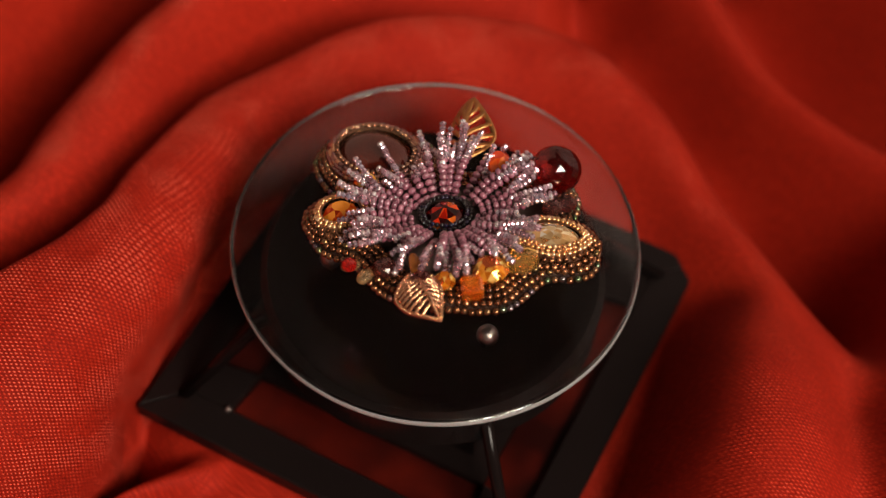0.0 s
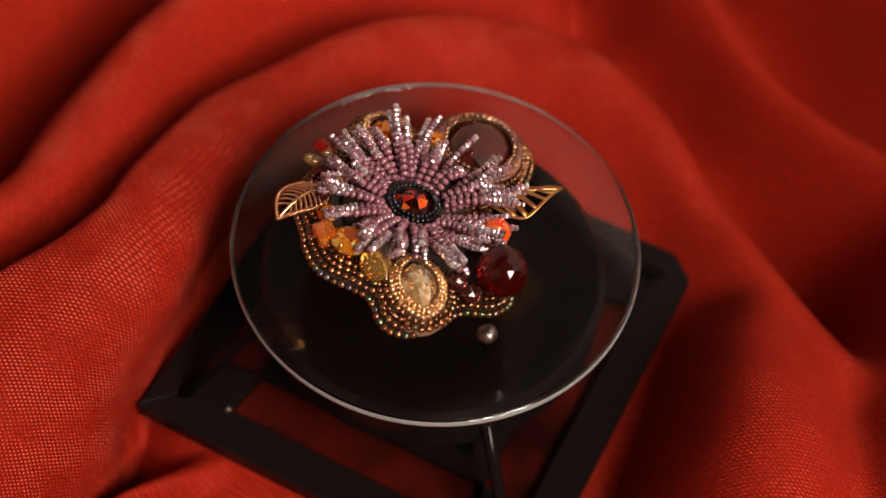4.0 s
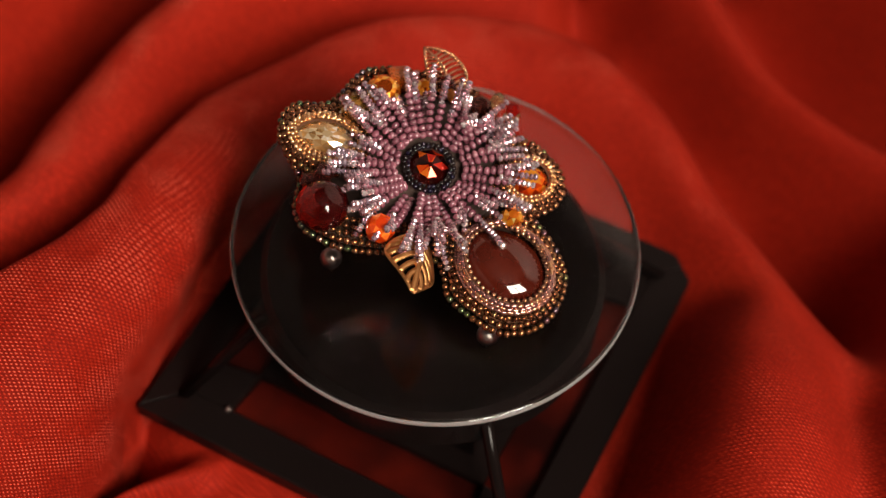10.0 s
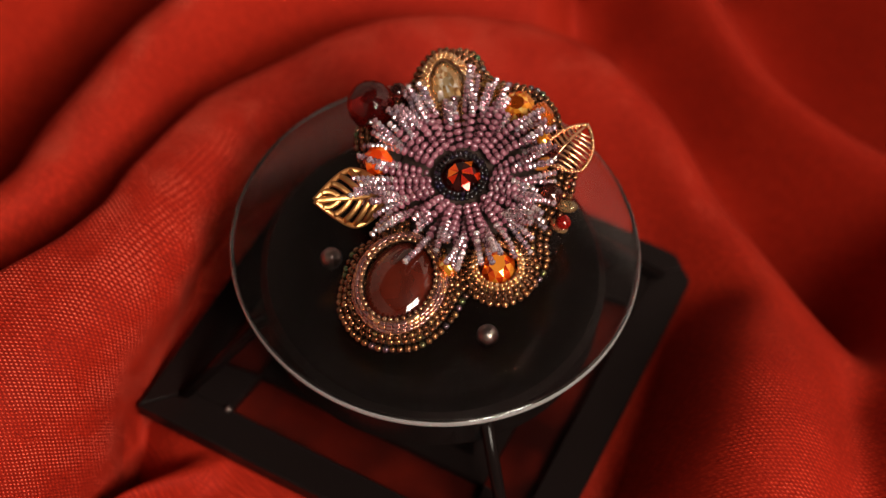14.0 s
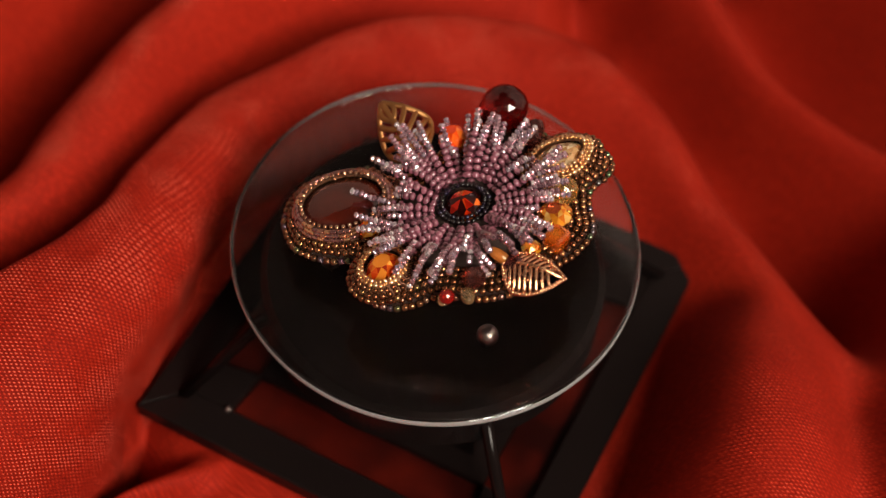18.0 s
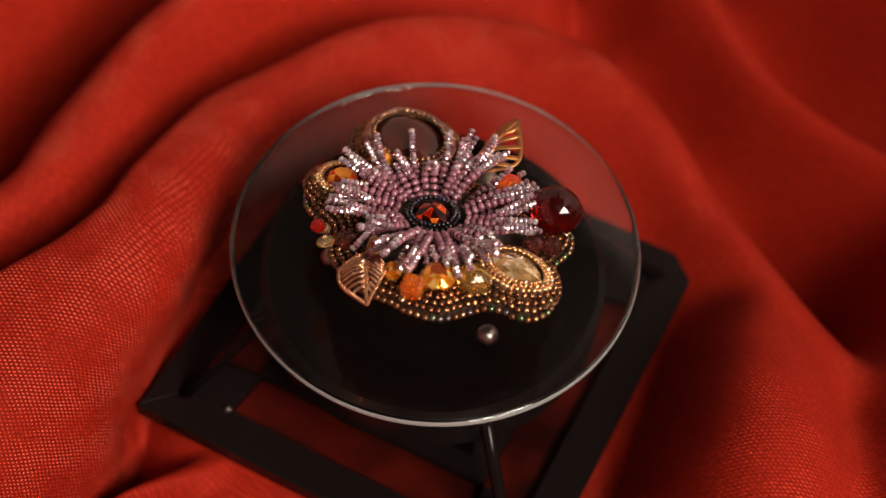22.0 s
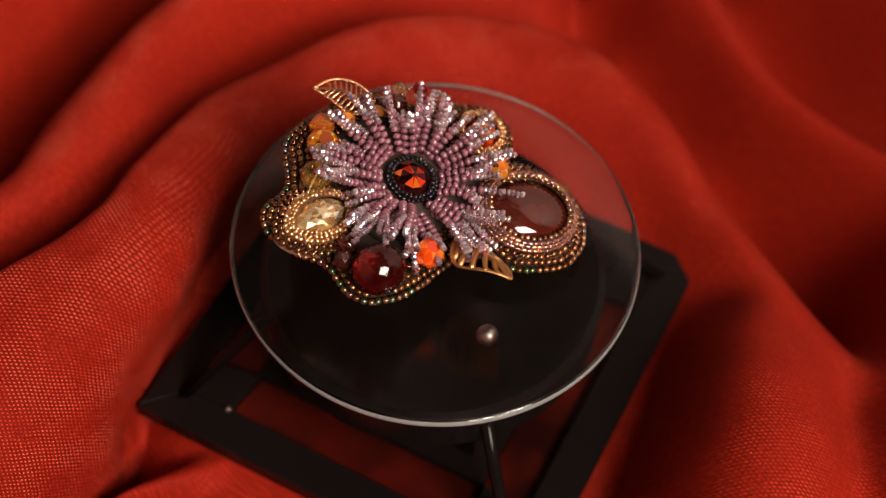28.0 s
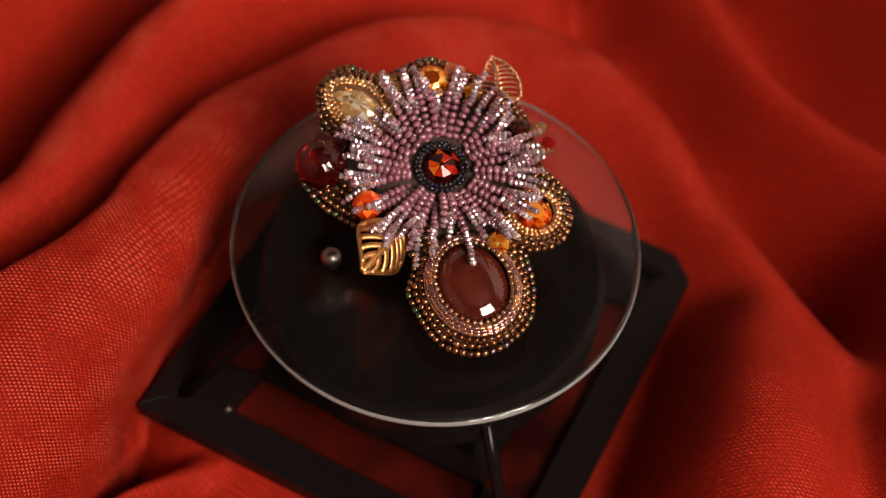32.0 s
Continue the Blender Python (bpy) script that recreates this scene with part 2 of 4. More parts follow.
def lathe(bm, profile, n=48, m=Matrix()):
    rings = []
    for r, z in profile:
        if r < 1e-7:
            rings.append([bm.verts.new(m @ Vector((0, 0, z)))])
        else:
            rings.append([bm.verts.new(m @ Vector((r * math.cos(2 * math.pi * i / n), r * math.sin(2 * math.pi * i / n), z))) for i in range(n)])
    for a, b in zip(rings, rings[1:]):
        for i in range(n):
            j = (i + 1) % n
            if len(a) == 1 and len(b) == 1:
                continue
            if len(a) == 1:
                bm.faces.new((a[0], b[i], b[j]))
            elif len(b) == 1:
                bm.faces.new((a[i], a[j], b[0]))
            else:
                bm.faces.new((a[i], a[j], b[j], b[i]))
    bmesh.ops.recalc_face_normals(bm, faces=bm.faces)
    return bm


# One seed bead: a rounded ring with a hole, its axis along z
BEAD_N, BEAD_P = 10, [(0.3, -0.96), (0.66, -0.82), (0.91, -0.45), (1.0, 0.0), (0.91, 0.45), (0.66, 0.82), (0.3, 0.96)]
BEAD_V = np.array([(r * math.cos(2 * math.pi * i / BEAD_N), r * math.sin(2 * math.pi * i / BEAD_N), z)
                   for r, z in BEAD_P for i in range(BEAD_N)])
BEAD_F = [(k * BEAD_N + i, k * BEAD_N + (i + 1) % BEAD_N, (k + 1) * BEAD_N + (i + 1) % BEAD_N, (k + 1) * BEAD_N + i)
          for k in range(len(BEAD_P) - 1) for i in range(BEAD_N)]


def frame_to(axis):
    return np.array(Vector(axis).to_track_quat("Z", "Y").to_matrix())


# One cylinder bead: straight sides and flat ends
TUBE_P = [(0.4, -1.0), (0.9, -0.98), (1.0, -0.86), (1.0, -0.3), (1.0, 0.3), (1.0, 0.86), (0.9, 0.98)]
TUBE_V = np.array([(r * math.cos(2 * math.pi * i / BEAD_N), r * math.sin(2 * math.pi * i / BEAD_N), z)
                   for r, z in TUBE_P for i in range(BEAD_N)])


def beads(items, shape=None):
    """items: (place, axis, radius, half length). Returns verts and faces of all of them."""
    vs, fs = [], []
    shape = BEAD_V if shape is None else shape
    for k, (c, ax, r, hl) in enumerate(items):
        ca, sa = math.cos(2.4 * k), math.sin(2.4 * k)
        spun = shape @ np.array([[ca, sa, 0], [-sa, ca, 0], [0, 0, 1]])
        v = spun * (r, r, hl) @ frame_to(ax).T + np.array(c)
        vs.append(v)
        o = k * len(BEAD_V)
        fs += [tuple(i + o for i in f) for f in BEAD_F]
    return np.concatenate(vs) if vs else np.zeros((0, 3)), fs


ONE_BEAD, COUNT = {}, {}


def string(name, items, material, parent):
    """Beads as parts of their own; past three hundred of a kind the rest is joined."""
    shape = TUBE_V if name == "cylinder_bead" else BEAD_V
    if COUNT.get(name, 0) + len(items) > 300:
        v, f = beads(items, shape)
        return tagged(raw("beadwork", v, f, material, parent), kind="stuff")
    COUNT[name] = COUNT.get(name, 0) + len(items)
    for c_, ax_, r_, h_ in items:
        key = (name, material.name)
        if key not in ONE_BEAD:
            v, f = beads([((0, 0, 0), (0, 0, 1), r_, h_)], shape)
            ob = raw(name, v, f, material)
            ONE_BEAD[key] = (ob.data, r_)
        else:
            ob = new(name, ONE_BEAD[key][0])
        ob.parent = parent
        ob.matrix_local = Matrix.Translation(c_) @ Vector(ax_).to_track_quat("Z", "Y").to_matrix().to_4x4() @ Matrix.Scale(r_ / ONE_BEAD[key][1], 4)


def bead_row(name, items, material, parent, label="", smooth=True):
    v, f = beads(items)
    return raw(name, v, f, material, parent, label, smooth)


def resample(pts, step, closed=True):
    """Points of a smooth closed or open curve, an even step apart."""
    P = [Vector(q) for q in pts]
    n = len(P)
    dense = []
    for i in range(n if closed else n - 1):
        p0, p1, p2, p3 = (P[(i + k) % n] if closed else P[min(max(i + k, 0), n - 1)] for k in (-1, 0, 1, 2))
        for s in range(24):
            t = s / 24
            dense.append(0.5 * ((2 * p1) + (p2 - p0) * t + (2 * p0 - 5 * p1 + 4 * p2 - p3) * t * t + (3 * p1 - p0 - 3 * p2 + p3) * t ** 3))
    dense.append(P[0] if closed else P[-1])
    d = [0.0]
    for a, b in zip(dense, dense[1:]):
        d.append(d[-1] + (b - a).length)
    cnt = max(int(round(d[-1] / step)), 2)
    out = []
    k = 0
    for i in range(cnt if closed else cnt + 1):
        s = d[-1] * i / cnt
        while k < len(d) - 2 and d[k + 1] < s:
            k += 1
        f = (s - d[k]) / max(d[k + 1] - d[k], 1e-9)
        out.append(dense[k].lerp(dense[k + 1], min(f, 1)))
    return out



def mm(*v):
    return Vector(v) * 0.001


def tube(bm, pts, rx, rz=None, n=6, normal=(0, 0, 1), close=False):
    """A rod of oval section along pts."""
    rz = rz or rx
    rings = []
    for i, p in enumerate(pts):
        a, b = pts[max(i - 1, 0)], pts[min(i + 1, len(pts) - 1)]
        if close:
            a, b = pts[i - 1], pts[(i + 1) % len(pts)]
        t = (b - a).normalized()
        side = t.cross(Vector(normal)).normalized()
        up = side.cross(t)
        rings.append([bm.verts.new(p + side * (rx * math.cos(2 * math.pi * k / n)) + up * (rz * math.sin(2 * math.pi * k / n))) for k in range(n)])
    pairs = list(zip(rings, rings[1:])) + ([(rings[-1], rings[0])] if close else [])
    for a, b in pairs:
        for k in range(n):
            bm.faces.new((a[k], a[(k + 1) % n], b[(k + 1) % n], b[k]))
    if not close:
        bm.faces.new(rings[0][::-1])
        bm.faces.new(rings[-1])
    return bm


# ---- room: added out of view; wall and ceiling tones shape the glass reflections ----
ROOM = pose(0, 0, 0, 0, 0, WIN_AZ)
X0, X1, Y0, Y1, Z0, Z1 = -1.45, WIN_D, -1.6, 1.2, -0.79, 2.2
wy, wz0, wz1 = WIN_W / 2, WIN_Z - WIN_H / 2, WIN_Z + WIN_H / 2
bm = box(bmesh.new(), X0 - 0.1, X1 + 0.12, Y0 - 0.1, Y1 + 0.1, Z0 - 0.08, Z0)
tagged(obj("floor", bm, WOOD, smooth=False), "brown wooden floor of the room", "floor", kind="structure").matrix_world = ROOM
bm = box(bmesh.new(), X0 - 0.1, X1 + 0.12, Y0 - 0.1, Y1 + 0.1, Z1, Z1 + 0.08)
tagged(obj("ceiling", bm, DARKWALL, smooth=False), "unseen dark ceiling, added to keep reflections in the glass black", "ceiling", kind="structure").matrix_world = ROOM
for nm, (a, b, c, d) in (("wall_west", (X0 - 0.1, X0, Y0, Y1)), ("wall_south", (X0 - 0.1, X1 + 0.12, Y0 - 0.1, Y0)), ("wall_north", (X0 - 0.1, X1 + 0.12, Y1, Y1 + 0.1))):
    tagged(obj(nm, box(bmesh.new(), a, b, c, d, Z0, Z1), {"wall_west": BEIGE, "wall_north": PLASTER}.get(nm, DIMWALL), smooth=False), {"wall_west": "unseen brown wall, added for the haze on the glass", "wall_north": "unseen pale wall, added for fill light and reflections"}.get(nm, "unseen grey-brown wall, added to close the room"), "wall", kind="structure").matrix_world = ROOM
bm = bmesh.new()
box(bm, X1, X1 + 0.12, Y0, -wy, Z0, Z1)
box(bm, X1, X1 + 0.12, wy, Y1, Z0, Z1)
box(bm, X1, X1 + 0.12, -wy, wy, Z0, wz0)
box(bm, X1, X1 + 0.12, -wy, wy, wz1, Z1)
tagged(obj("wall_east", bm, DIMWALL, smooth=False), "plaster wall with a window opening", "wall", kind="structure").matrix_world = ROOM
win = tagged(new("window_1"), "tall white window with two rows of panes", "window", kind="structure")
win.matrix_world = ROOM
bm = bmesh.new()
for a, b, c, d in ((-wy, -wy + 0.05, wz0, wz1), (wy - 0.05, wy, wz0, wz1), (-wy + 0.05, wy - 0.05, wz0, wz0 + 0.05), (-wy + 0.05, wy - 0.05, wz1 - 0.05, wz1)):
    box(bm, X1 + 0.005, X1 + 0.045, a, b, c, d, 0.004)
part("window_frame", bm, WHITE, win, smooth=False)
part("mullion", box(bmesh.new(), X1 + 0.01, X1 + 0.04, -0.025, 0.025, wz0 + 0.05, wz1 - 0.05, 0.004), WHITE, win, smooth=False)
part("transom", box(bmesh.new(), X1 + 0.008, X1 + 0.042, -wy + 0.05, wy - 0.05, WIN_Z + 0.08, WIN_Z + 0.12, 0.004), WHITE, win, smooth=False)

# ---- table ----
table = tagged(new("table"), "brown wooden table under the red cloth", "table")
part("tabletop", box(bmesh.new(), -0.62, 0.62, -0.5, 0.72, -0.107, -0.067, 0.004), WOOD, table, smooth=False)
for sx in (-0.55, 0.55):
    for sy in (-0.43, 0.65):
        part("leg", box(bmesh.new(), sx - 0.03, sx + 0.03, sy - 0.03, sy + 0.03, -0.79, -0.107, 0.004), WOOD, table, smooth=False)

# ---- red cloth: folds as crests (x, y, height, inner width, outer width in mm) ----
FOLDS = [
    [(-201, -120, 60, 76, 24, 1), (-151, -62, 58, 62, 20, 1), (-117, -25, 56, 41, 16, 1), (-104, -11, 55, 26, 14, 1), (-91, 6, 52, 13, 14, 1), (-85, 22, 49, 10, 14, 1), (-76.5, 41, 45, 10, 14, 1),
     (-66.5, 60, 41, 17, 14, 0.9), (-47, 83, 37, 34, 14, 0.6), (-30, 99, 33, 38, 14, 0.4), (-11, 109, 30, 42, 14, 0.3), (13, 112, 27, 42, 16, 0.2),
     (38, 105, 26, 38, 24, 0), (71, 82, 27, 33, 34, 0.1), (88, 50, 26, 24, 36, 0.1), (104, 19, 27, 26, 36, 0.1), (126, -12, 27, 40, 38, 0.2), (180, -64, 30, 60, 40, 0.3)],
    [(-200, -60, 40, 50, 36, 0.5), (-131, 17, 38, 28, 34, 0.4), (-118, 43, 38, 29, 32, 0.4), (-106, 71, 38, 32, 32, 0.4), (-92, 99, 38, 36, 34, 0.4), (-60, 145, 38, 46, 36, 0.3), (10, 190, 32, 80, 50, 0)],
    [(70, 180, 22, 50, 40, 0.2), (107, 121, 24, 36, 18, 0.4), (124, 101, 25, 36, 16, 0.4), (143, 84, 26, 34, 16, 0.4), (200, 40, 34, 40, 30, 0.3)],
    [(-240, 60, 42, 50, 50, 0), (-170, 120, 44, 44, 44, 0), (-130, 190, 44, 44, 44, 0)],
    [(150, 210, 36, 50, 50, 0), (210, 120, 40, 44, 50, 0)],
    [(104, 46, 8, 12, 44, 0.3), (102, 18, 23, 19, 46, 0.4), (97, -4, 36, 25, 48, 0.55), (96, -23, 44, 29, 50, 0.6), (94, -46, 50, 34, 54, 0.6), (92, -72, 52, 40, 60, 0.6), (88, -112, 54, 50, 60, 0.6)],
    [(166, 62, 22, 36, 40, 0), (164, 36, 40, 48, 40, 0), (163, 8, 52, 62, 40, 0), (159, -40, 59, 76, 40, 0), (152, -100, 61, 86, 40, 0)],
    [(-104, -84, 12, 10, 14, 0), (-82, -62, 10, 7, 12, 0), (-62, -50, 4, 6, 10, 0)],
]
# deep valleys between the folds (x, y, depth, half width in mm)
VALLEYS = [
    [(52, 178, 24, 14), (67, 148, 32, 14), (86, 114, 36, 14), (102, 86, 38, 15), (119, 57, 40, 16), (136, 33, 38, 17), (152, 8, 28, 17), (170, -16, 12, 18)],
]


def cloth():
    xs = np.concatenate([np.arange(-0.52, -0.2, 0.008), np.arange(-0.2, 0.2, 0.0016), np.arange(0.2, 0.521, 0.008)])
    ys = np.concatenate([np.arange(-0.42, -0.13, 0.008), np.arange(-0.13, 0.26, 0.0016), np.arange(0.26, 0.66, 0.008)])
    X, Y = np.meshgrid(xs, ys)
    bx, by = np.abs(X * math.cos(0.37) + Y * math.sin(0.37)), np.abs(-X * math.sin(0.37) + Y * math.cos(0.37))
    out = np.clip((np.maximum(bx, by) - 0.074) / 0.06, 0, 1)
    floor_z = -0.06 * out * out * (3 - 2 * out)
    Z = floor_z.copy()
    DX, DY = np.zeros_like(X), np.zeros_like(X)
    for fold in FOLDS:
        pts = resample([Vector((p[0], p[1], 0)) * 0.001 for p in fold], 0.006, closed=False)
        cols = np.array([p[2:] for p in fold]) * (0.001, 0.001, 0.001, 1.0)
        P = np.array([(p.x, p.y) for p in pts])
        knots = [min(range(len(P)), key=lambda i: (P[i][0] - f[0] / 1000) ** 2 + (P[i][1] - f[1] / 1000) ** 2) for f in fold]
        at = np.arange(len(P))
        hh, wi, wo, sh = (np.interp(at, knots, cols[:, k]) for k in range(4))
        best = np.full(X.shape, 9.0)
        NX, NY = np.zeros(X.shape), np.zeros(X.shape)
        side, H0, W0, W1, S0 = np.zeros(X.shape), np.zeros(X.shape), np.ones(X.shape), np.ones(X.shape), np.zeros(X.shape)
        for i in range(len(P) - 1):
            a, d = P[i], P[i + 1] - P[i]
            L2 = d @ d
            tt = np.clip(((X - a[0]) * d[0] + (Y - a[1]) * d[1]) / L2, 0, 1)
            dx, dy = X - a[0] - tt * d[0], Y - a[1] - tt * d[1]
            D = np.hypot(dx, dy)
            m = D < best
            best = np.where(m, D, best)
            side = np.where(m, d[0] * dy - d[1] * dx, side)
            H0 = np.where(m, hh[i] + tt * (hh[i + 1] - hh[i]), H0)
            W0 = np.where(m, wi[i] + tt * (wi[i + 1] - wi[i]), W0)
            S0 = np.where(m, sh[i], S0)
            NX, NY = np.where(m, dx / (D + 1e-9), NX), np.where(m, dy / (D + 1e-9), NY)
            W1 = np.where(m, wo[i] + tt * (wo[i + 1] - wo[i]), W1)
        u = best / np.where(side < 0, W0, W1)
        u = np.clip(u, 0, 1)
        prof = (0.5 + 0.5 * np.cos(np.pi * u ** 1.1)) * (1 - S0) + S0 * (1 - u ** (4.6 if fold is FOLDS[0] else 2.4)) ** 0.62
        h = floor_z + np.maximum(H0 - floor_z, 0) * prof
        if fold is FOLDS[0]:
            # the tall fold leans over its inner foot
            inner = side < 0
            run = 0.8 * (H0 - h) * np.clip((-0.02 - X) / 0.04, 0, 1) * inner
            PX, PY = X + NX * run, Y + NY * run
            lean = np.clip((u - 0.4) / 0.5, 0, 1)
            lean = 0.32 * np.clip(h, 0, 1) * lean * lean * (3 - 2 * lean) * np.clip((S0 - 0.7) / 0.3, 0, 1) * (side < 0) * np.clip((Y + 0.045) / 0.04, 0, 1)
            DX, DY = DX + NX * lean, DY + NY * lean
        k = 0.006
        Z = np.maximum(Z, h) + np.maximum(k - np.abs(Z - h), 0) ** 2 / (4 * k) * np.where(np.minimum(Z, h) > floor_z + 0.001, 1, 0)
    for valley in VALLEYS:
        P = np.array([p[:2] for p in valley]) * 0.001
        best, cut = np.full(X.shape, 9.0), np.zeros(X.shape)
        for (a, b), (p, q) in zip(zip(P, P[1:]), zip(valley, valley[1:])):
            d = b - a
            tt = np.clip(((X - a[0]) * d[0] + (Y - a[1]) * d[1]) / (d @ d), 0, 1)
            D = np.hypot(X - a[0] - tt * d[0], Y - a[1] - tt * d[1])
            g = 0.001 * (p[2] + tt * (q[2] - p[2])) * np.exp(-(D / (0.001 * (p[3] + tt * (q[3] - p[3])))) ** 2)
            cut = np.where(D < best, g, cut)
            best = np.minimum(best, D)
        Z = Z - cut
    wob = np.array([[noise.noise(Vector((x * 22, y * 22, 3.1))) * 0.0022 + noise.noise(Vector((x * 60 + y * 25, y * 45 - x * 30, 7.7))) * 0.0007 for x in xs] for y in ys])
    flat = np.clip((np.maximum(np.abs(X * math.cos(0.37) + Y * math.sin(0.37)), np.abs(-X * math.sin(0.37) + Y * math.cos(0.37))) - 0.07) / 0.03, 0.08, 1)
    Z = Z + wob * flat
    Z = np.maximum(Z, -0.064)
    # the loose cloth on the window side hangs softer
    soft = Z.copy()
    for step in range(80):
        if step == 22:
            less = soft.copy()
        pad = np.pad(soft, 1, mode="edge")
        soft = (pad[1:-1, 1:-1] * 2 + pad[:-2, 1:-1] + pad[2:, 1:-1] + pad[1:-1, :-2] + pad[1:-1, 2:]) / 6
    mask = np.clip((X - 0.045) / 0.04, 0, 1)
    far = np.clip((Y - 0.0) / 0.05, 0, 1)
    soft = soft * far + less * (1 - far)
    Z = Z * (1 - mask) + soft * mask
    nx, ny = len(xs), len(ys)
    V = np.stack([X + DX, Y + DY, Z], -1).reshape(-1, 3)
    idx = np.arange(nx * ny).reshape(ny, nx)
    F = np.stack([idx[:-1, :-1], idx[:-1, 1:], idx[1:, 1:], idx[1:, :-1]], -1).reshape(-1, 4)
    me = bpy.data.meshes.new("red_cloth")
    me.vertices.add(len(V))
    me.vertices.foreach_set("co", V.ravel())
    me.loops.add(F.size)
    me.loops.foreach_set("vertex_index", F.ravel())
    me.polygons.add(len(F))
    me.polygons.foreach_set("loop_start", np.arange(0, F.size, 4))
    me.polygons.foreach_set("loop_total", np.full(len(F), 4))
    # thread directions follow the draped surface down the flanks of the tall fold
    c, s_ = math.cos(-0.45), math.sin(-0.45)
    UV = np.stack([c * PX + s_ * PY, -s_ * PX + c * PY], -1).reshape(-1, 2)
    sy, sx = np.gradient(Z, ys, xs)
    # less weave contrast on slopes, towards +X and in a front strip
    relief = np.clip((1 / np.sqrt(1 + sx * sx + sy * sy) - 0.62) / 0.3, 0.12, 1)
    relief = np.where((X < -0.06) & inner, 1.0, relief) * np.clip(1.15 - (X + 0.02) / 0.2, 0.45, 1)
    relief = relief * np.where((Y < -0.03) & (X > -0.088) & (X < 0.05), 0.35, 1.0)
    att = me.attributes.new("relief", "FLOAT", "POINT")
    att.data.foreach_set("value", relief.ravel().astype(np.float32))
    lay = me.uv_layers.new(name="threads")
    lay.data.foreach_set("uv", UV[F.ravel()].ravel())
    me.update(calc_edges=True)
    me.polygons.foreach_set("use_smooth", np.ones(len(F), bool))
    me.materials.append(CLOTH)
    ob = new("red_cloth", me)
    return tagged(ob, "rumpled red linen cloth draped in deep folds round the stand", "cloth")


cloth()

# ---- turntable stand ----
BASE = pose(0, 0, 0, 0, 0, 66.0)
stand = tagged(new("turntable_base"), "glossy black square turntable base standing on red cloth", "turntable")
stand.matrix_world = BASE
a, b, c = 0.0642, 0.0522, 0.031
zb0, zb1 = 0.002, 0.008
for k in range(4):
    R4 = Matrix.Rotation(k * math.pi / 2, 4, "Z")
    bm = prism(bmesh.new(), [(-a, -a), (a, -a), (b, -b), (-b, -b)], zb0, zb1, 0.0006)
    bm.transform(R4)
    part("border", bm, BLACK, stand, smooth=False)
    bm = prism(bmesh.new(), [(b, -b), (b, -0.0396), (0.0376, -0.0376), (0.0396, -b)], zb0, zb1 - 0.0006, 0.0005)
    bm.transform(R4)
    part("corner_plate", bm, BLACK, stand, smooth=False)
    bm = tube(bmesh.new(), [Vector((0.0545, -0.0545, zb1 - 0.001)), Vector((0.036, -0.036, 0.0375)), Vector((0.030, -0.030, 0.0395))], 0.0019, n=12)
    bm.transform(R4)
    part("leg", bm, BLACK, stand)
# panels carry the painted red reflection of the cloth
for k in range(4):
    bm = prism(bmesh.new(), [(-0.0394, -b + 0.0002), (0.0394, -b + 0.0002), (0.0373, -0.0377), (-0.0373, -0.0377)], zb0, zb0 + 0.0022)
    bm.transform(Matrix.Rotation(k * math.pi / 2, 4, "Z"))
    part("inset_panel", bm, INSET, stand, "recessed panel with the reflection of the red cloth painted in", smooth=False)
part("deck", box(bmesh.new(), -0.0375, 0.0375, -0.0375, 0.0375, zb0, zb1 - 0.0009), BLACK, stand, smooth=False)
part("bottom_plate", box(bmesh.new(), -b, b, -b, b, 0.0004, zb0 - 0.0001), BLACK, stand, smooth=False)
bm = prism(bmesh.new(), [(-c, -c), (c, -c), (c, c), (-c, c)], zb1 - 0.0009, 0.030, 0.002)
part("housing", bm, BLACK, stand, smooth=False)
bm = lathe(bmesh.new(), [(0, 0.030), (0.050, 0.030), (0.050, 0.0425), (0.048, 0.0445), (0, 0.0445)], 96)
part("hub", bm, BLACK, stand, smooth=False)
part("screw", lathe(bmesh.new(), [(0, zb1 + 0.0012), (0.0008, zb1 + 0.001), (0.0011, zb1), (0, zb1 - 0.001)], 16, Matrix.Translation((-0.0526, 0.0397, 0.0))), STEEL, stand, "small steel screw")
for rp, ap in ((0.031, -58.5), (0.0296, -170.5), (0.0302, 63.0)):
    an = radians(ap - 66.0)
    prof = [(0, 0.0445)] + [(0.0031 * math.sin(q), 0.0515 - 0.0031 * math.cos(q)) for q in [math.pi * j / 10 for j in range(1, 10)]] + [(0, 0.0546)]
    bm = lathe(bmesh.new(), prof, 24, Matrix.Translation((rp * math.cos(an), rp * math.sin(an), 0)))
    part("support_pin", bm, STEEL, stand, "rounded steel pin under the glass")

# ---- glass disc ----
RD, TD = 0.0581, 0.0032
PROFILE = [(0, 0), (RD - 0.0016, 0), (RD - 0.001, 0), (RD - 0.0009, -0.00002), (RD - 0.0003, -0.0004), (RD, -0.0011), (RD, -0.0022), (RD - 0.0003, -0.0028),
           (RD - 0.0009, -TD + 0.00002), (RD - 0.001, -TD), (RD - 0.0016, -TD), (0, -TD)]
disc = tagged(new("glass_disc"), "clear round glass turntable disc with polished edge", "glass disc")
disc.matrix_world = pose(0, 0, H)
for name, material, is_edge in (("plate", GLASS, False), ("polished_edge", GROUND, True)):
    bm = lathe(bmesh.new(), PROFILE, 256)
    bm.normal_update()
    away = [f for f in bm.faces if (math.hypot(f.calc_center_median().x, f.calc_center_median().y) > RD - 0.0008 and abs(f.normal.z) < 0.6) != is_edge]
    bmesh.ops.delete(bm, geom=away, context="FACES")
    part(name, bm, material, disc)

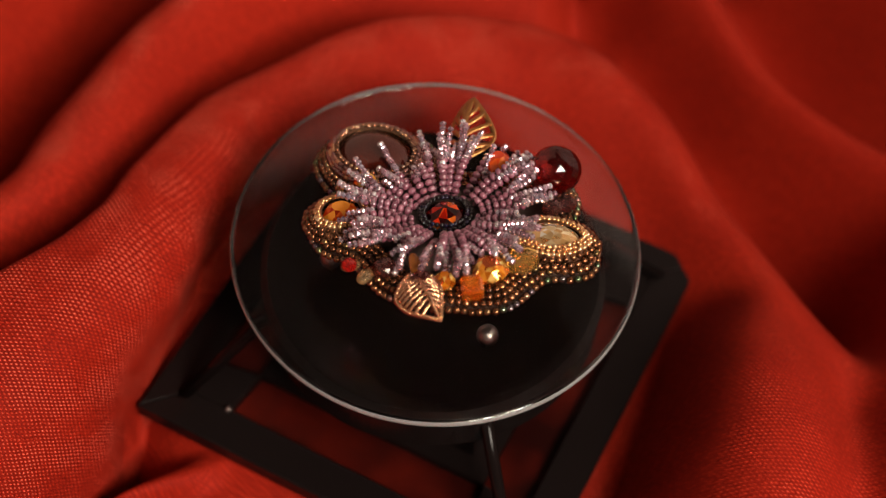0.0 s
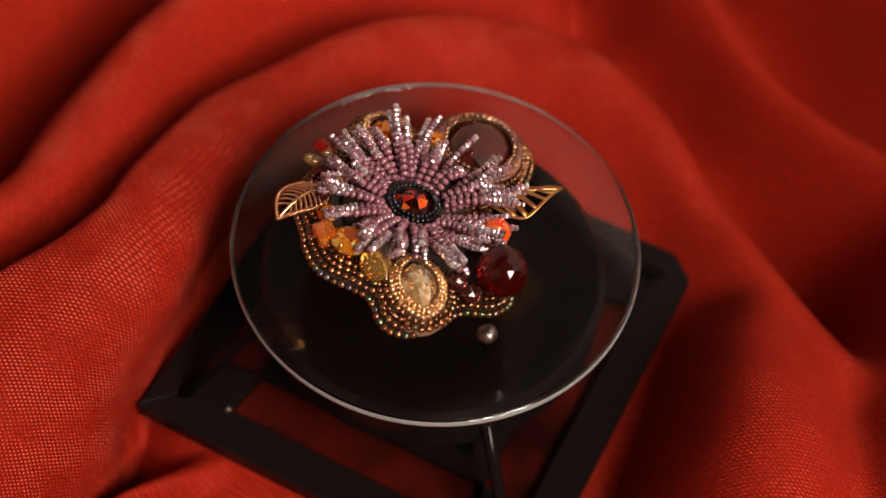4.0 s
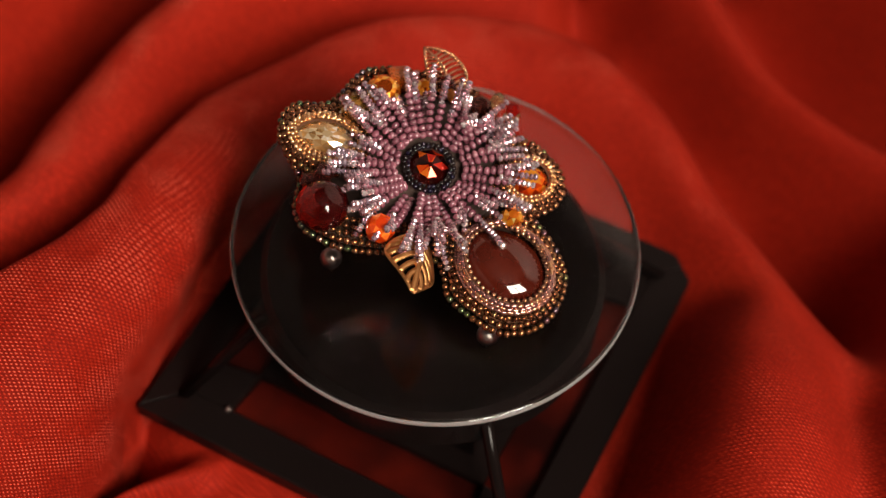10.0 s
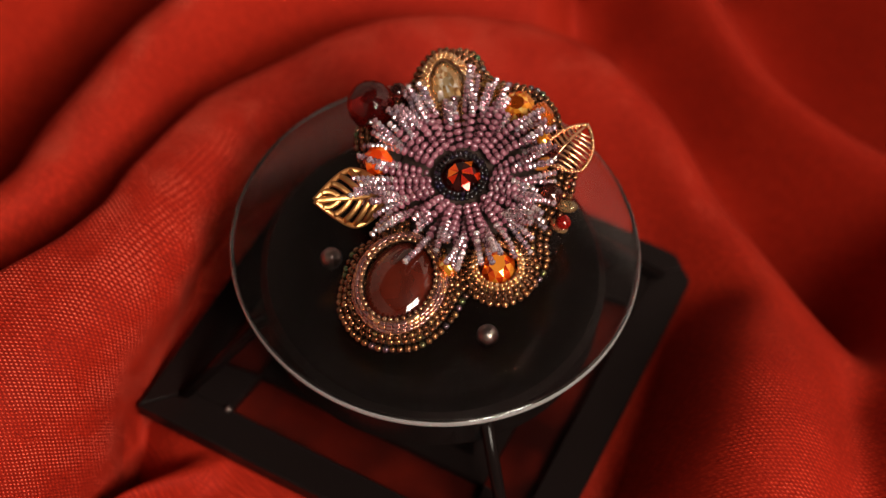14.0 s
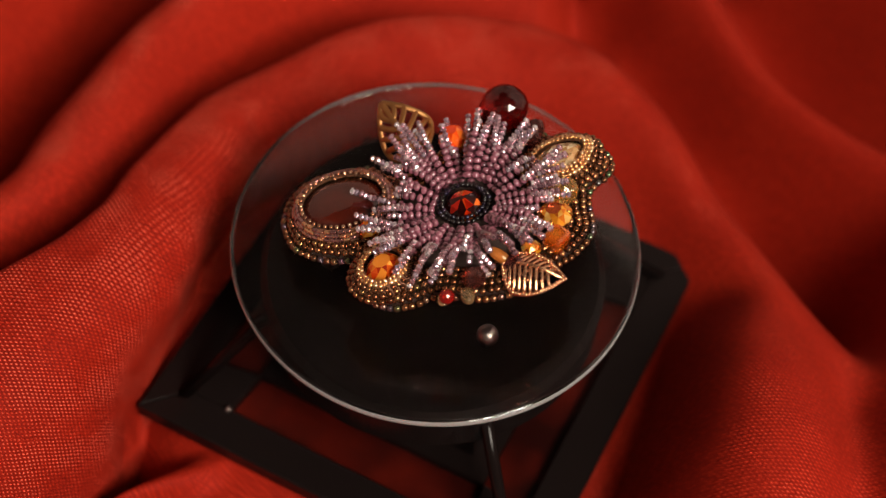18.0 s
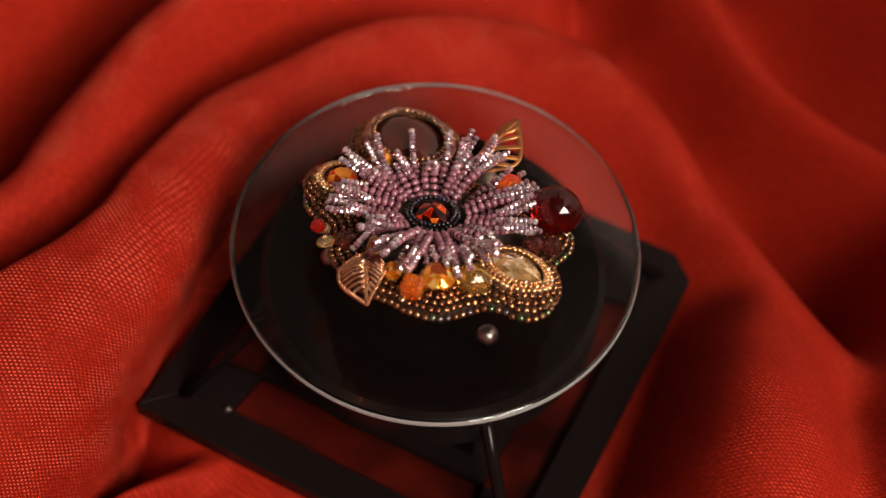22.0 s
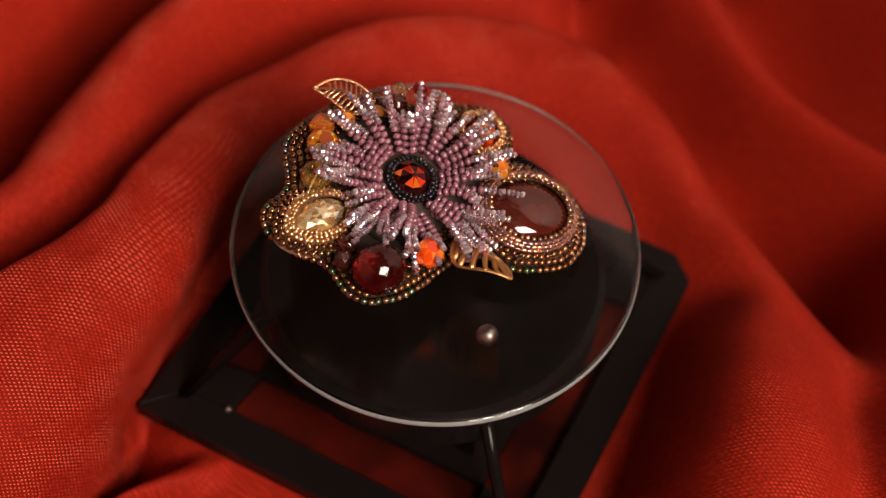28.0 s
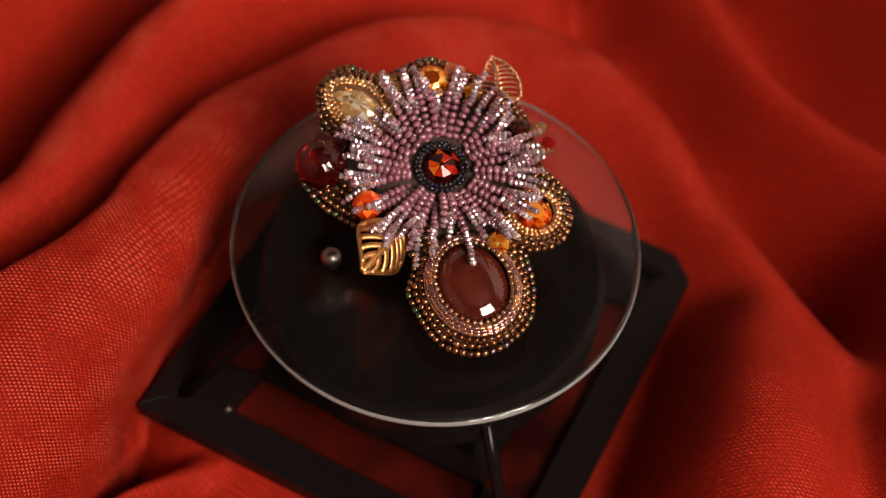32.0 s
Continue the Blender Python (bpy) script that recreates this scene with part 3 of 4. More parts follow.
# ---- brooch ----
TILT = Matrix.Translation((0, 0, 0.0165)) @ Matrix.Rotation(radians(15.07), 4, Vector((-0.92848, -0.37139, 0)))
brooch = tagged(new("brooch"), "beaded flower brooch with mauve petals, gemstones and gold leaves on glass", "brooch")
brooch.matrix_world = pose(0, 0, H) @ AXIS @ TILT
rnd = random.Random(7)

OUTLINE = [(1, 18), (-1, 27), (-8, 33.3), (-15.5, 37.3), (-24.5, 36.6), (-32, 31.3), (-36.3, 22), (-35.8, 15), (-32, 7), (-28.6, 2.2), (-32.4, -1.5), (-35.2, -8), (-34.2, -15.4), (-29.5, -21),
           (-22.5, -24.5), (-17, -32.5), (-11, -38.2), (-3, -42), (4, -42.2), (12.5, -43.2), (20.8, -41.3), (26.5, -35), (31, -31), (35.5, -31.3), (41.5, -29.3), (44.6, -23),
           (42.8, -14), (39.2, -6.5), (40.5, 2), (37.8, 8.5), (30, 13.2), (22, 15), (12, 15.5), (6, 16)]


def offset_curve(inset, step, w):
    pts = resample([Vector((x, y, 0)) for x, y in OUTLINE], 0.9)
    n = len(pts)
    ins = []
    for i, p in enumerate(pts):
        t = (pts[(i + 3) % n] - pts[i - 3]).normalized()
        ins.append(p + Vector((-t.y, t.x, 0)) * inset)
    out = []
    for p in ins:
        if not out or (p - out[-1]).length > 0.35:
            out.append(p)
    res = resample(out[::3], step)
    return [Vector((p.x, p.y, w)) for p in res]


pts = offset_curve(3.4, 1.5, 0)
n = len(pts)
bm = bmesh.new()
lo = [bm.verts.new(mm(p.x, p.y, -1.2)) for p in pts]
hi = [bm.verts.new(mm(p.x, p.y, 0.3)) for p in pts]
bm.faces.new(hi)
bm.faces.new(lo[::-1])
for i in range(n):
    bm.faces.new((lo[i], lo[(i + 1) % n], hi[(i + 1) % n], hi[i]))
bmesh.ops.recalc_face_normals(bm, faces=bm.faces)
backing = part("backing", bm, FELT, brooch, "dark felt backing", smooth=False)


def along(pts, radius, hl):
    items = []
    n = len(pts)
    for i, p in enumerate(pts):
        t = (pts[(i + 1) % n] - pts[i - 1]).normalized()
        j = Vector((rnd.uniform(-0.12, 0.12), rnd.uniform(-0.12, 0.12), rnd.uniform(-0.15, 0.15)))
        s = rnd.uniform(0.95, 1.05)
        items.append(((p + j) * 0.001, t, radius * s * 0.001, hl * s * 0.001))
    return items


for ins, w_, m_ in ((1.7, -0.1, IRIS), (3.4, 1.2, BRONZE), (5.3, 1.9, BRONZE), (7.3, 2.1, BRONZE), (9.2, 2.2, BRONZE)):
    string("edge_bead", along(offset_curve(ins, 2.0, w_), 1.03, 0.98), m_, backing)


def oval(cx, cy, rl, rw, ang, w, step, point=0.0):
    """An oval row of places; point > 0 draws its long ends to a point."""
    pts = []
    for i in range(64):
        q = 2 * math.pi * i / 64
        x, y = rl * math.cos(q), rw * math.sin(q) * (1 - point * abs(math.cos(q)) ** 3)
        pts.append(Vector((cx + x * math.cos(ang) - y * math.sin(ang), cy + x * math.sin(ang) + y * math.cos(ang), w)))
    return resample(pts, step)


def dome(name, cx, cy, rl, rw, ang, w0, hgt, material, label, point=0.0, n=48, k=8, smooth=True):
    bm = bmesh.new()
    rings = []
    for j in range(k):
        q = j / k * math.pi / 2
        s, z = math.cos(q) ** 0.8, w0 + hgt * math.sin(q) ** 1.0
        pts = []
        for i in range(n):
            a_ = 2 * math.pi * i / n
            x, y = rl * s * math.cos(a_), rw * s * math.sin(a_) * (1 - point * abs(math.cos(a_)) ** 3)
            pts.append(bm.verts.new(mm(cx + x * math.cos(ang) - y * math.sin(ang), cy + x * math.sin(ang) + y * math.cos(ang), z)))
        rings.append(pts)
    top = bm.verts.new(mm(cx, cy, w0 + hgt))
    for a_, b_ in zip(rings, rings[1:]):
        for i in range(n):
            bm.faces.new((a_[i], a_[(i + 1) % n], b_[(i + 1) % n], b_[i]))
    for i in range(n):
        bm.faces.new((rings[-1][i], rings[-1][(i + 1) % n], top))
    bm.faces.new(rings[0][::-1])
    return part(name, bm, material, brooch, label, smooth)


# large oval stone with its beaded bezel
CA = radians(138)
dome("oval_cabochon", -17.5, 18.1, 12.2, 9.6, CA, 2.5, 4.8, CARNELIAN, "polished dark carnelian cabochon", n=64, k=14)
bm = bmesh.new()
for (l0, s0, z0), (l1, s1, z1) in zip([(16.2, 14.2, 0.4), (14.6, 12.7, 2.4), (13.4, 11.5, 4.8)], [(14.6, 12.7, 2.4), (13.4, 11.5, 4.8), (11.6, 9.7, 5.0)]):
    lo, hi = [], []
    for i in range(64):
        q = 2 * math.pi * i / 64
        for lst, l_, s_, z_ in ((lo, l0, s0, z0), (hi, l1, s1, z1)):
            x, y = l_ * math.cos(q), s_ * math.sin(q)
            lst.append(bm.verts.new(mm(-17.5 + x * math.cos(CA) - y * math.sin(CA), 18.1 + x * math.sin(CA) + y * math.cos(CA), z_)))
    for i in range(64):
        bm.faces.new((lo[i], lo[(i + 1) % 64], hi[(i + 1) % 64], hi[i]))
band = part("bezel_band", bm, THREAD, brooch, "brown stitched band")
for l_, s_, z_, r_, h_, step_, m_ in ((15.4, 13.5, 2.6, 1.0, 0.92, 2.0, BRONZE), (14.2, 12.3, 3.8, 0.66, 0.86, 1.82, COPPER), (13.6, 11.75, 4.8, 0.66, 0.86, 1.82, COPPER),
                                      (12.9, 11.05, 5.6, 0.66, 0.86, 1.82, COPPER), (11.7, 9.9, 6.2, 0.7, 0.66, 1.75, ROSE)):
    string("bezel_bead" if m_ is not COPPER else "cylinder_bead", along(oval(-17.5, 18.1, l_, s_, CA, z_, step_), r_, h_), m_, band)


def faceted(name, c, radii, rings, n, material, label, point=0.0, turn=0.0, m=None):
    """A cut crystal: rings of (radius share, height share), flat facets with edges of their own."""
    R = m or Matrix()
    lv = []
    for k, (r, z) in enumerate(rings):
        lv.append([R @ Vector((radii[0] * r * math.cos(2 * math.pi * (i + 0.5 * (k % 2)) / n + turn), radii[1] * r * math.sin(2 * math.pi * (i + 0.5 * (k % 2)) / n + turn) * (1 - point * abs(math.cos(2 * math.pi * (i + 0.5 * (k % 2)) / n)) ** 3), radii[2] * z)) for i in range(n)])
    V, F = [], []

    def face(*q):
        F.append(tuple(range(len(V), len(V) + len(q))))
        V.extend([(v + Vector(c)) * 0.001 for v in q])
    for k in range(len(lv) - 1):
        A, B = lv[k], lv[k + 1]
        for i in range(n):
            j = (i + 1) % n
            if k % 2 == 0:
                face(A[i], A[j], B[i])
                face(A[j], B[j], B[i])
            else:
                face(A[i], B[j], B[i])
                face(A[i], A[j], B[j])
    face(*lv[-1])
    face(*lv[0][::-1])
    return raw(name, V, F, material, brooch, label, smooth=False)


# small pear-shaped stone
SA = radians(200)
faceted("pear_stone", (-25.4, -7.2, 2.5), (5.6, 4.8, 4.2), [(1, 0), (1, 0.25), (0.72, 0.75), (0.45, 1.0)], 10, PEAR, "orange-red faceted pear stone")
bm = lathe(bmesh.new(), [(0.0094, 0.0004), (0.0086, 0.0032), (0.0066, 0.0048), (0.0052, 0.005)], 48, Matrix.Translation(mm(-25.4, -7.3, 0)))
band = part("bezel_band", bm, THREAD, brooch, "brown stitched band")
for l_, s_, z_, r_, m_ in ((10.2, 9.6, 1.9, 1.0, BRONZE), (9.1, 8.4, 3.2, 0.95, BRONZE), (8.1, 7.4, 4.2, 0.8, BRONZE), (7.1, 6.4, 5.0, 0.7, GOLD), (6.2, 5.5, 5.5, 0.62, GOLD)):
    string("bezel_bead", along(oval(-25.4, -7.3, l_, s_, SA, z_, 2.05 * r_), r_, r_ * 0.95), m_, band)

# navette crystal
NA = radians(-13)
faceted("navette_crystal", (30.6, -17.4, 3.2), (8.6, 5.5, 4.0), [(1, 0), (1, 0.2), (0.84, 0.5), (0.62, 0.78), (0.4, 0.93), (0.18, 1.0)], 11, CHAMPAGNE, "clear champagne navette crystal", point=0.25, m=Matrix.Rotation(NA, 3, "Z"))
bm = bmesh.new()
for (l0, s0, z0), (l1, s1, z1) in zip([(13.5, 10.0, 0.4), (10.6, 7.0, 4.2)], [(10.6, 7.0, 4.2), (7.9, 4.5, 5.2)]):
    A_ = oval(30.6, -17.4, l0, s0, NA, z0, 1.2, 0.25)
    nA = len(A_)
    lo = [bm.verts.new(p * 0.001) for p in A_]
    hi = [bm.verts.new((Vector((30.6, -17.4, z1)) + Vector(((p.x - 30.6) * l1 / l0, (p.y + 17.4) * s1 / s0, 0))) * 0.001) for p in A_]
    for i in range(nA):
        bm.faces.new((lo[i], lo[(i + 1) % nA], hi[(i + 1) % nA], hi[i]))
band = part("bezel_band", bm, THREAD, brooch, "brown stitched band")
for l_, s_, z_, r_, m_ in ((13.0, 9.8, 2.4, 1.0, BRONZE), (11.8, 8.4, 3.6, 0.95, BRONZE), (10.7, 7.2, 4.6, 0.72, GOLD), (9.7, 6.2, 5.3, 0.7, GOLD), (8.8, 5.4, 5.8, 0.62, GOLD)):
    string("bezel_bead", along(oval(30.6, -17.4, l_, s_, NA, z_, 2.05 * r_, 0.3), r_, r_ * 0.95), m_, band)

# loose crystals and glass beads
BALL = [(0.3, -0.96), (0.68, -0.72), (0.95, -0.3), (1.0, 0.12), (0.8, 0.6), (0.42, 0.92)]
faceted("drop_bead", (32.4, 4.4, 9.2), (7.2, 6.8, 6.7), [(math.sin(q), -math.cos(q)) for q in [0.1 + (math.pi - 0.2) * j / 10 for j in range(11)]], 14, DROP_RED, "large faceted dark red glass bead")
faceted("garnet_bead", (31.2, -7.0, 5.6), (2.9, 2.9, 2.6), BALL, 8, GARNET, "dark garnet glass bead")
faceted("garnet_bead", (35.4, -4.4, 4.6), (2.7, 2.7, 2.5), BALL, 8, GARNET, "dark garnet glass bead")
faceted("orange_bead", (16.8, 9.4, 7.0), (4.2, 4.2, 4.0), BALL, 8, ORANGE, "faceted bright orange glass bead")
bm = box(bmesh.new(), -0.003, 0.003, -0.0028, 0.0028, -0.0027, 0.0027, 0.0011)
bmesh.ops.transform(bm, matrix=Matrix.Translation(mm(10.2, -36.6, 3.8)) @ Matrix.Rotation(0.12, 4, "Z") @ Matrix.Rotation(0.25, 4, "X"), verts=bm.verts)
part("cube_crystal", bm, CUBE, brooch, "orange cut crystal cube", smooth=False)
chaton = faceted("amber_chaton", (14.8, -31.8, 5.8), (4.8, 4.8, 3.6), [(0.3, -0.9), (1.0, -0.1), (1.0, 0.1), (0.7, 0.6), (0.45, 0.75)], 11, AMBER, "round amber chaton crystal")
bm = lathe(bmesh.new(), [(0.0022, 0.0012), (0.0040, 0.0020), (0.0046, 0.0042), (0.0047, 0.0050), (0.0044, 0.0050), (0.0041, 0.0040)], 32, Matrix.Translation(mm(14.8, -31.8, 0.8)))
part("chaton_cup", bm, FOIL, chaton, "gold chaton cup")
for k in range(4):
    q = 0.6 + k * math.pi / 2
    bm = tube(bmesh.new(), [mm(14.8 + r_ * math.cos(q), -31.8 + r_ * math.sin(q), z_ + 0.8) for r_, z_ in ((4.7, 4.4), (4.6, 5.6), (4.0, 6.3), (3.3, 6.7))], 0.0004)
    part("prong", bm, FOIL, chaton)
lentil = faceted("honey_bead", (22.6, -26.8, 4.8), (5.0, 4.3, 3.7), [(0.5, -0.95), (0.92, -0.5), (1.0, 0.0), (0.88, 0.5), (0.5, 0.95)], 7, LENTIL, "translucent pale honey faceted glass bead")
bm = lathe(bmesh.new(), [(0, 0.0082), (0.0007, 0.0081), (0.0009, 0.0077), (0.0006, 0.0072)], 14, Matrix.Translation(mm(22.2, -26.6, 0)))
part("knot", bm, CREAM, lentil, "cream thread knot")
part("thread", tube(bmesh.new(), [mm(22.2, -26.6, 7.9), mm(24.0, -26.2, 7.75), mm(26.2, -25.4, 6.2), mm(27.0, -25.0, 4.2)], 0.00022), CREAM, lentil)
bm = bmesh.new()
bmesh.ops.create_uvsphere(bm, u_segments=20, v_segments=14, radius=0.001, matrix=Matrix.Translation(mm(-4.4, -30.6, 6.2)) @ Matrix.Rotation(-1.25, 4, "Z") @ Matrix.Rotation(0.5, 4, "Y") @ Matrix.Diagonal((3.6, 1.7, 1.7, 1)))
part("stem_bead", bm, STEM, brooch, "long brown amber bead above the leaf")
faceted("amber_bead", (-19.6, 4.6, 5.4), (3.4, 3.0, 2.9), BALL, 8, AMBER, "small amber glass bead")
faceted("amber_bead", (3.2, -34.0, 4.0), (3.0, 2.8, 2.6), BALL, 8, AMBER, "small amber glass bead")
faceted("garnet_bead", (-3.0, -34.2, 4.2), (3.2, 3.2, 2.8), BALL, 8, GARNET, "dark garnet glass bead")
faceted("garnet_bead", (-12.6, -29.0, 4.0), (3.4, 3.2, 2.8), BALL, 8, GARNET, "dark garnet glass bead")
faceted("red_bead", (-21.8, -28.2, 4.4), (2.1, 2.1, 2.0), BALL, 8, BRIGHT_RED, "small bright red faceted bead")
for x, y, z, an in ((-21.6, -27.0, 3.0, 0.4), (-17.6, -31.4, 3.2, 1.0)):
    bm = bmesh.new()
    bmesh.ops.create_uvsphere(bm, u_segments=16, v_segments=8, radius=0.001, matrix=Matrix.Translation(mm(x, y, z)) @ Matrix.Rotation(an, 4, "Z") @ Matrix.Diagonal((2.8, 1.9, 1.5, 1)))
    part("olive_bead", bm, OLIVE, brooch, "olive pressed glass bead")


def leaf(name, base, tip, lift, halves, material, label, veins, rim, flat, beaded=False, curl=0.0, full=(1.5, 1.5), peak=0.4, sway=0.0, slant=0.2, roll=0.0):
    """A pierced metal leaf: rim, midrib and veins with gaps between them, bowed by lift."""
    b_, t_ = Vector(base), Vector(tip)
    d = t_ - b_
    side = d.cross(Vector((0, 0, 1))).normalized()
    up = side.cross(d).normalized()
    side, up = side * math.cos(roll) + up * math.sin(roll), up * math.cos(roll) - side * math.sin(roll)

    def at(s, q):
        wdt = halves[0 if q < 0 else 1] * (0.0 if s <= 0 or s >= 1 else math.sin(math.pi / 2 * s / peak) ** 0.65 if s < peak else 1 - ((s - peak) / (1 - peak)) ** full[0 if q < 0 else 1])
        x = q * wdt + sway * math.sin(math.pi * max(s, 0.0))
        return (b_ + d * s + side * x + up * (lift * math.sin(math.pi * s) + curl * (q * wdt) ** 2 / max(halves))) * 0.001
    holder = part(name, tube(bmesh.new(), [at(s / 20, 0) for s in range(-3, 21)], flat * 1.2e-3, 0.4e-3, normal=up), material, brooch, label)
    for sg in (-1, 1):
        edge = [at(s / 32, sg) for s in range(0, 33)]
        part("leaf_rim", tube(bmesh.new(), edge, rim * 1e-3, 0.34e-3, normal=up), material, holder)
        if beaded:
            pr = resample([p * 1000 for p in edge], 0.95, closed=False)
            for p in pr:
                if "rim_dot" not in ONE_BEAD:
                    v, f = beads([((0, 0, 0), (0, 0, 1), 0.00054, 0.0005)])
                    dot = raw("rim_dot", v, f, material)
                    ONE_BEAD["rim_dot"] = dot.data
                else:
                    dot = new("rim_dot", ONE_BEAD["rim_dot"])
                dot.parent = holder
                dot.matrix_local = Matrix.Translation((p + up * 0.42) * 0.001)
        for k in range(veins):
            s0 = 0.03 + 0.78 * k / veins
            s1 = min(s0 + slant, 0.97)
            bm = tube(bmesh.new(), [at(s0 + (s1 - s0) * j / 6, sg * j / 6) for j in range(7)], flat * 1e-3, 0.3e-3, normal=up)
            part("vein", bm, material, holder)
    return holder


leaf("filigree_leaf", (-4.6, -31.8, 4.8), (2.4, -47.0, 2.3), 3.0, (4.6, 7.0), FILIGREE, "rose gold filigree leaf with dotted rim", 9, 0.5, 0.42, beaded=True, curl=-0.6, full=(1.6, 2.5), peak=0.36, sway=0.6, slant=0.12)
leaf("cutout_leaf", (6.4, 11.6, 7.0), (9.8, 29.6, 14.6), 1.6, (7.6, 7.6), LEAFGOLD, "antique gold cut-out leaf", 5, 0.8, 0.84, curl=-0.6, full=(1.5, 1.5), peak=0.42, slant=0.26, roll=0.45)

# central flower
FC = Vector((2.8, -9.3, 0))
bm = lathe(bmesh.new(), [(0, 0.0005), (0.0195, 0.0005), (0.018, 0.0022), (0.010, 0.0038), (0, 0.0042)], 48, Matrix.Translation(FC * 0.001))
part("flower_base", bm, FELT, brooch, "dark stitched flower base")
flower_gem = faceted("centre_gem", (FC.x, FC.y, 5.3), (5.5, 5.5, 2.6), [(1, -0.5), (1, 0.0), (0.66, 0.55), (0.12, 1.0)], 9, RED_GEM, "faceted fiery red crystal")
string("ring_bead", along(oval(FC.x, FC.y, 5.9, 5.9, 0, 6.3, 1.3), 0.64, 0.6), DARKIRIS, flower_gem)
string("ring_bead", along(oval(FC.x, FC.y, 6.9, 6.9, 0, 5.6, 1.36), 0.7, 0.64), DARKIRIS, flower_gem)

# petals: direction in degrees, reach and height of the tip in mm
PETALS = [(-172, 27.5, 6.0), (-164, 28.3, 3.0), (-159.5, 25.5, 11.0), (-147, 27.6, 7.4), (-139.5, 27.4, 10.8), (-122, 25.2, 4.2), (-115, 24.6, 12.6), (-101, 26.0, 9.0),
          (-92, 27.0, 11.4), (-87, 24.6, 2.2), (-78, 27.8, 8.6), (-54.5, 28.0, 9.0), (-44, 27.2, 10.4), (-36, 27.3, 11.0), (-30, 28.2, 13.4), (-2, 27.5, 11.6)]
PETALS += [(5.5, 29.0, 9.4), (17.5, 25.8, 12.4), (28.5, 24.8, 14.4), (37, 26.8, 12.0), (42, 27.4, 6.2), (57.5, 27.0, 10.4), (73, 28.4, 9.4), (79, 30.2, 12.0), (84, 28.4, 8.0),
           (93, 24.6, 15.6), (96, 28.6, 4.4), (105.5, 26.6, 11.8), (130, 29.4, 10.2), (155, 28.4, 9.2), (170.5, 28.4, 9.0), (178, 28.2, 12.2)]
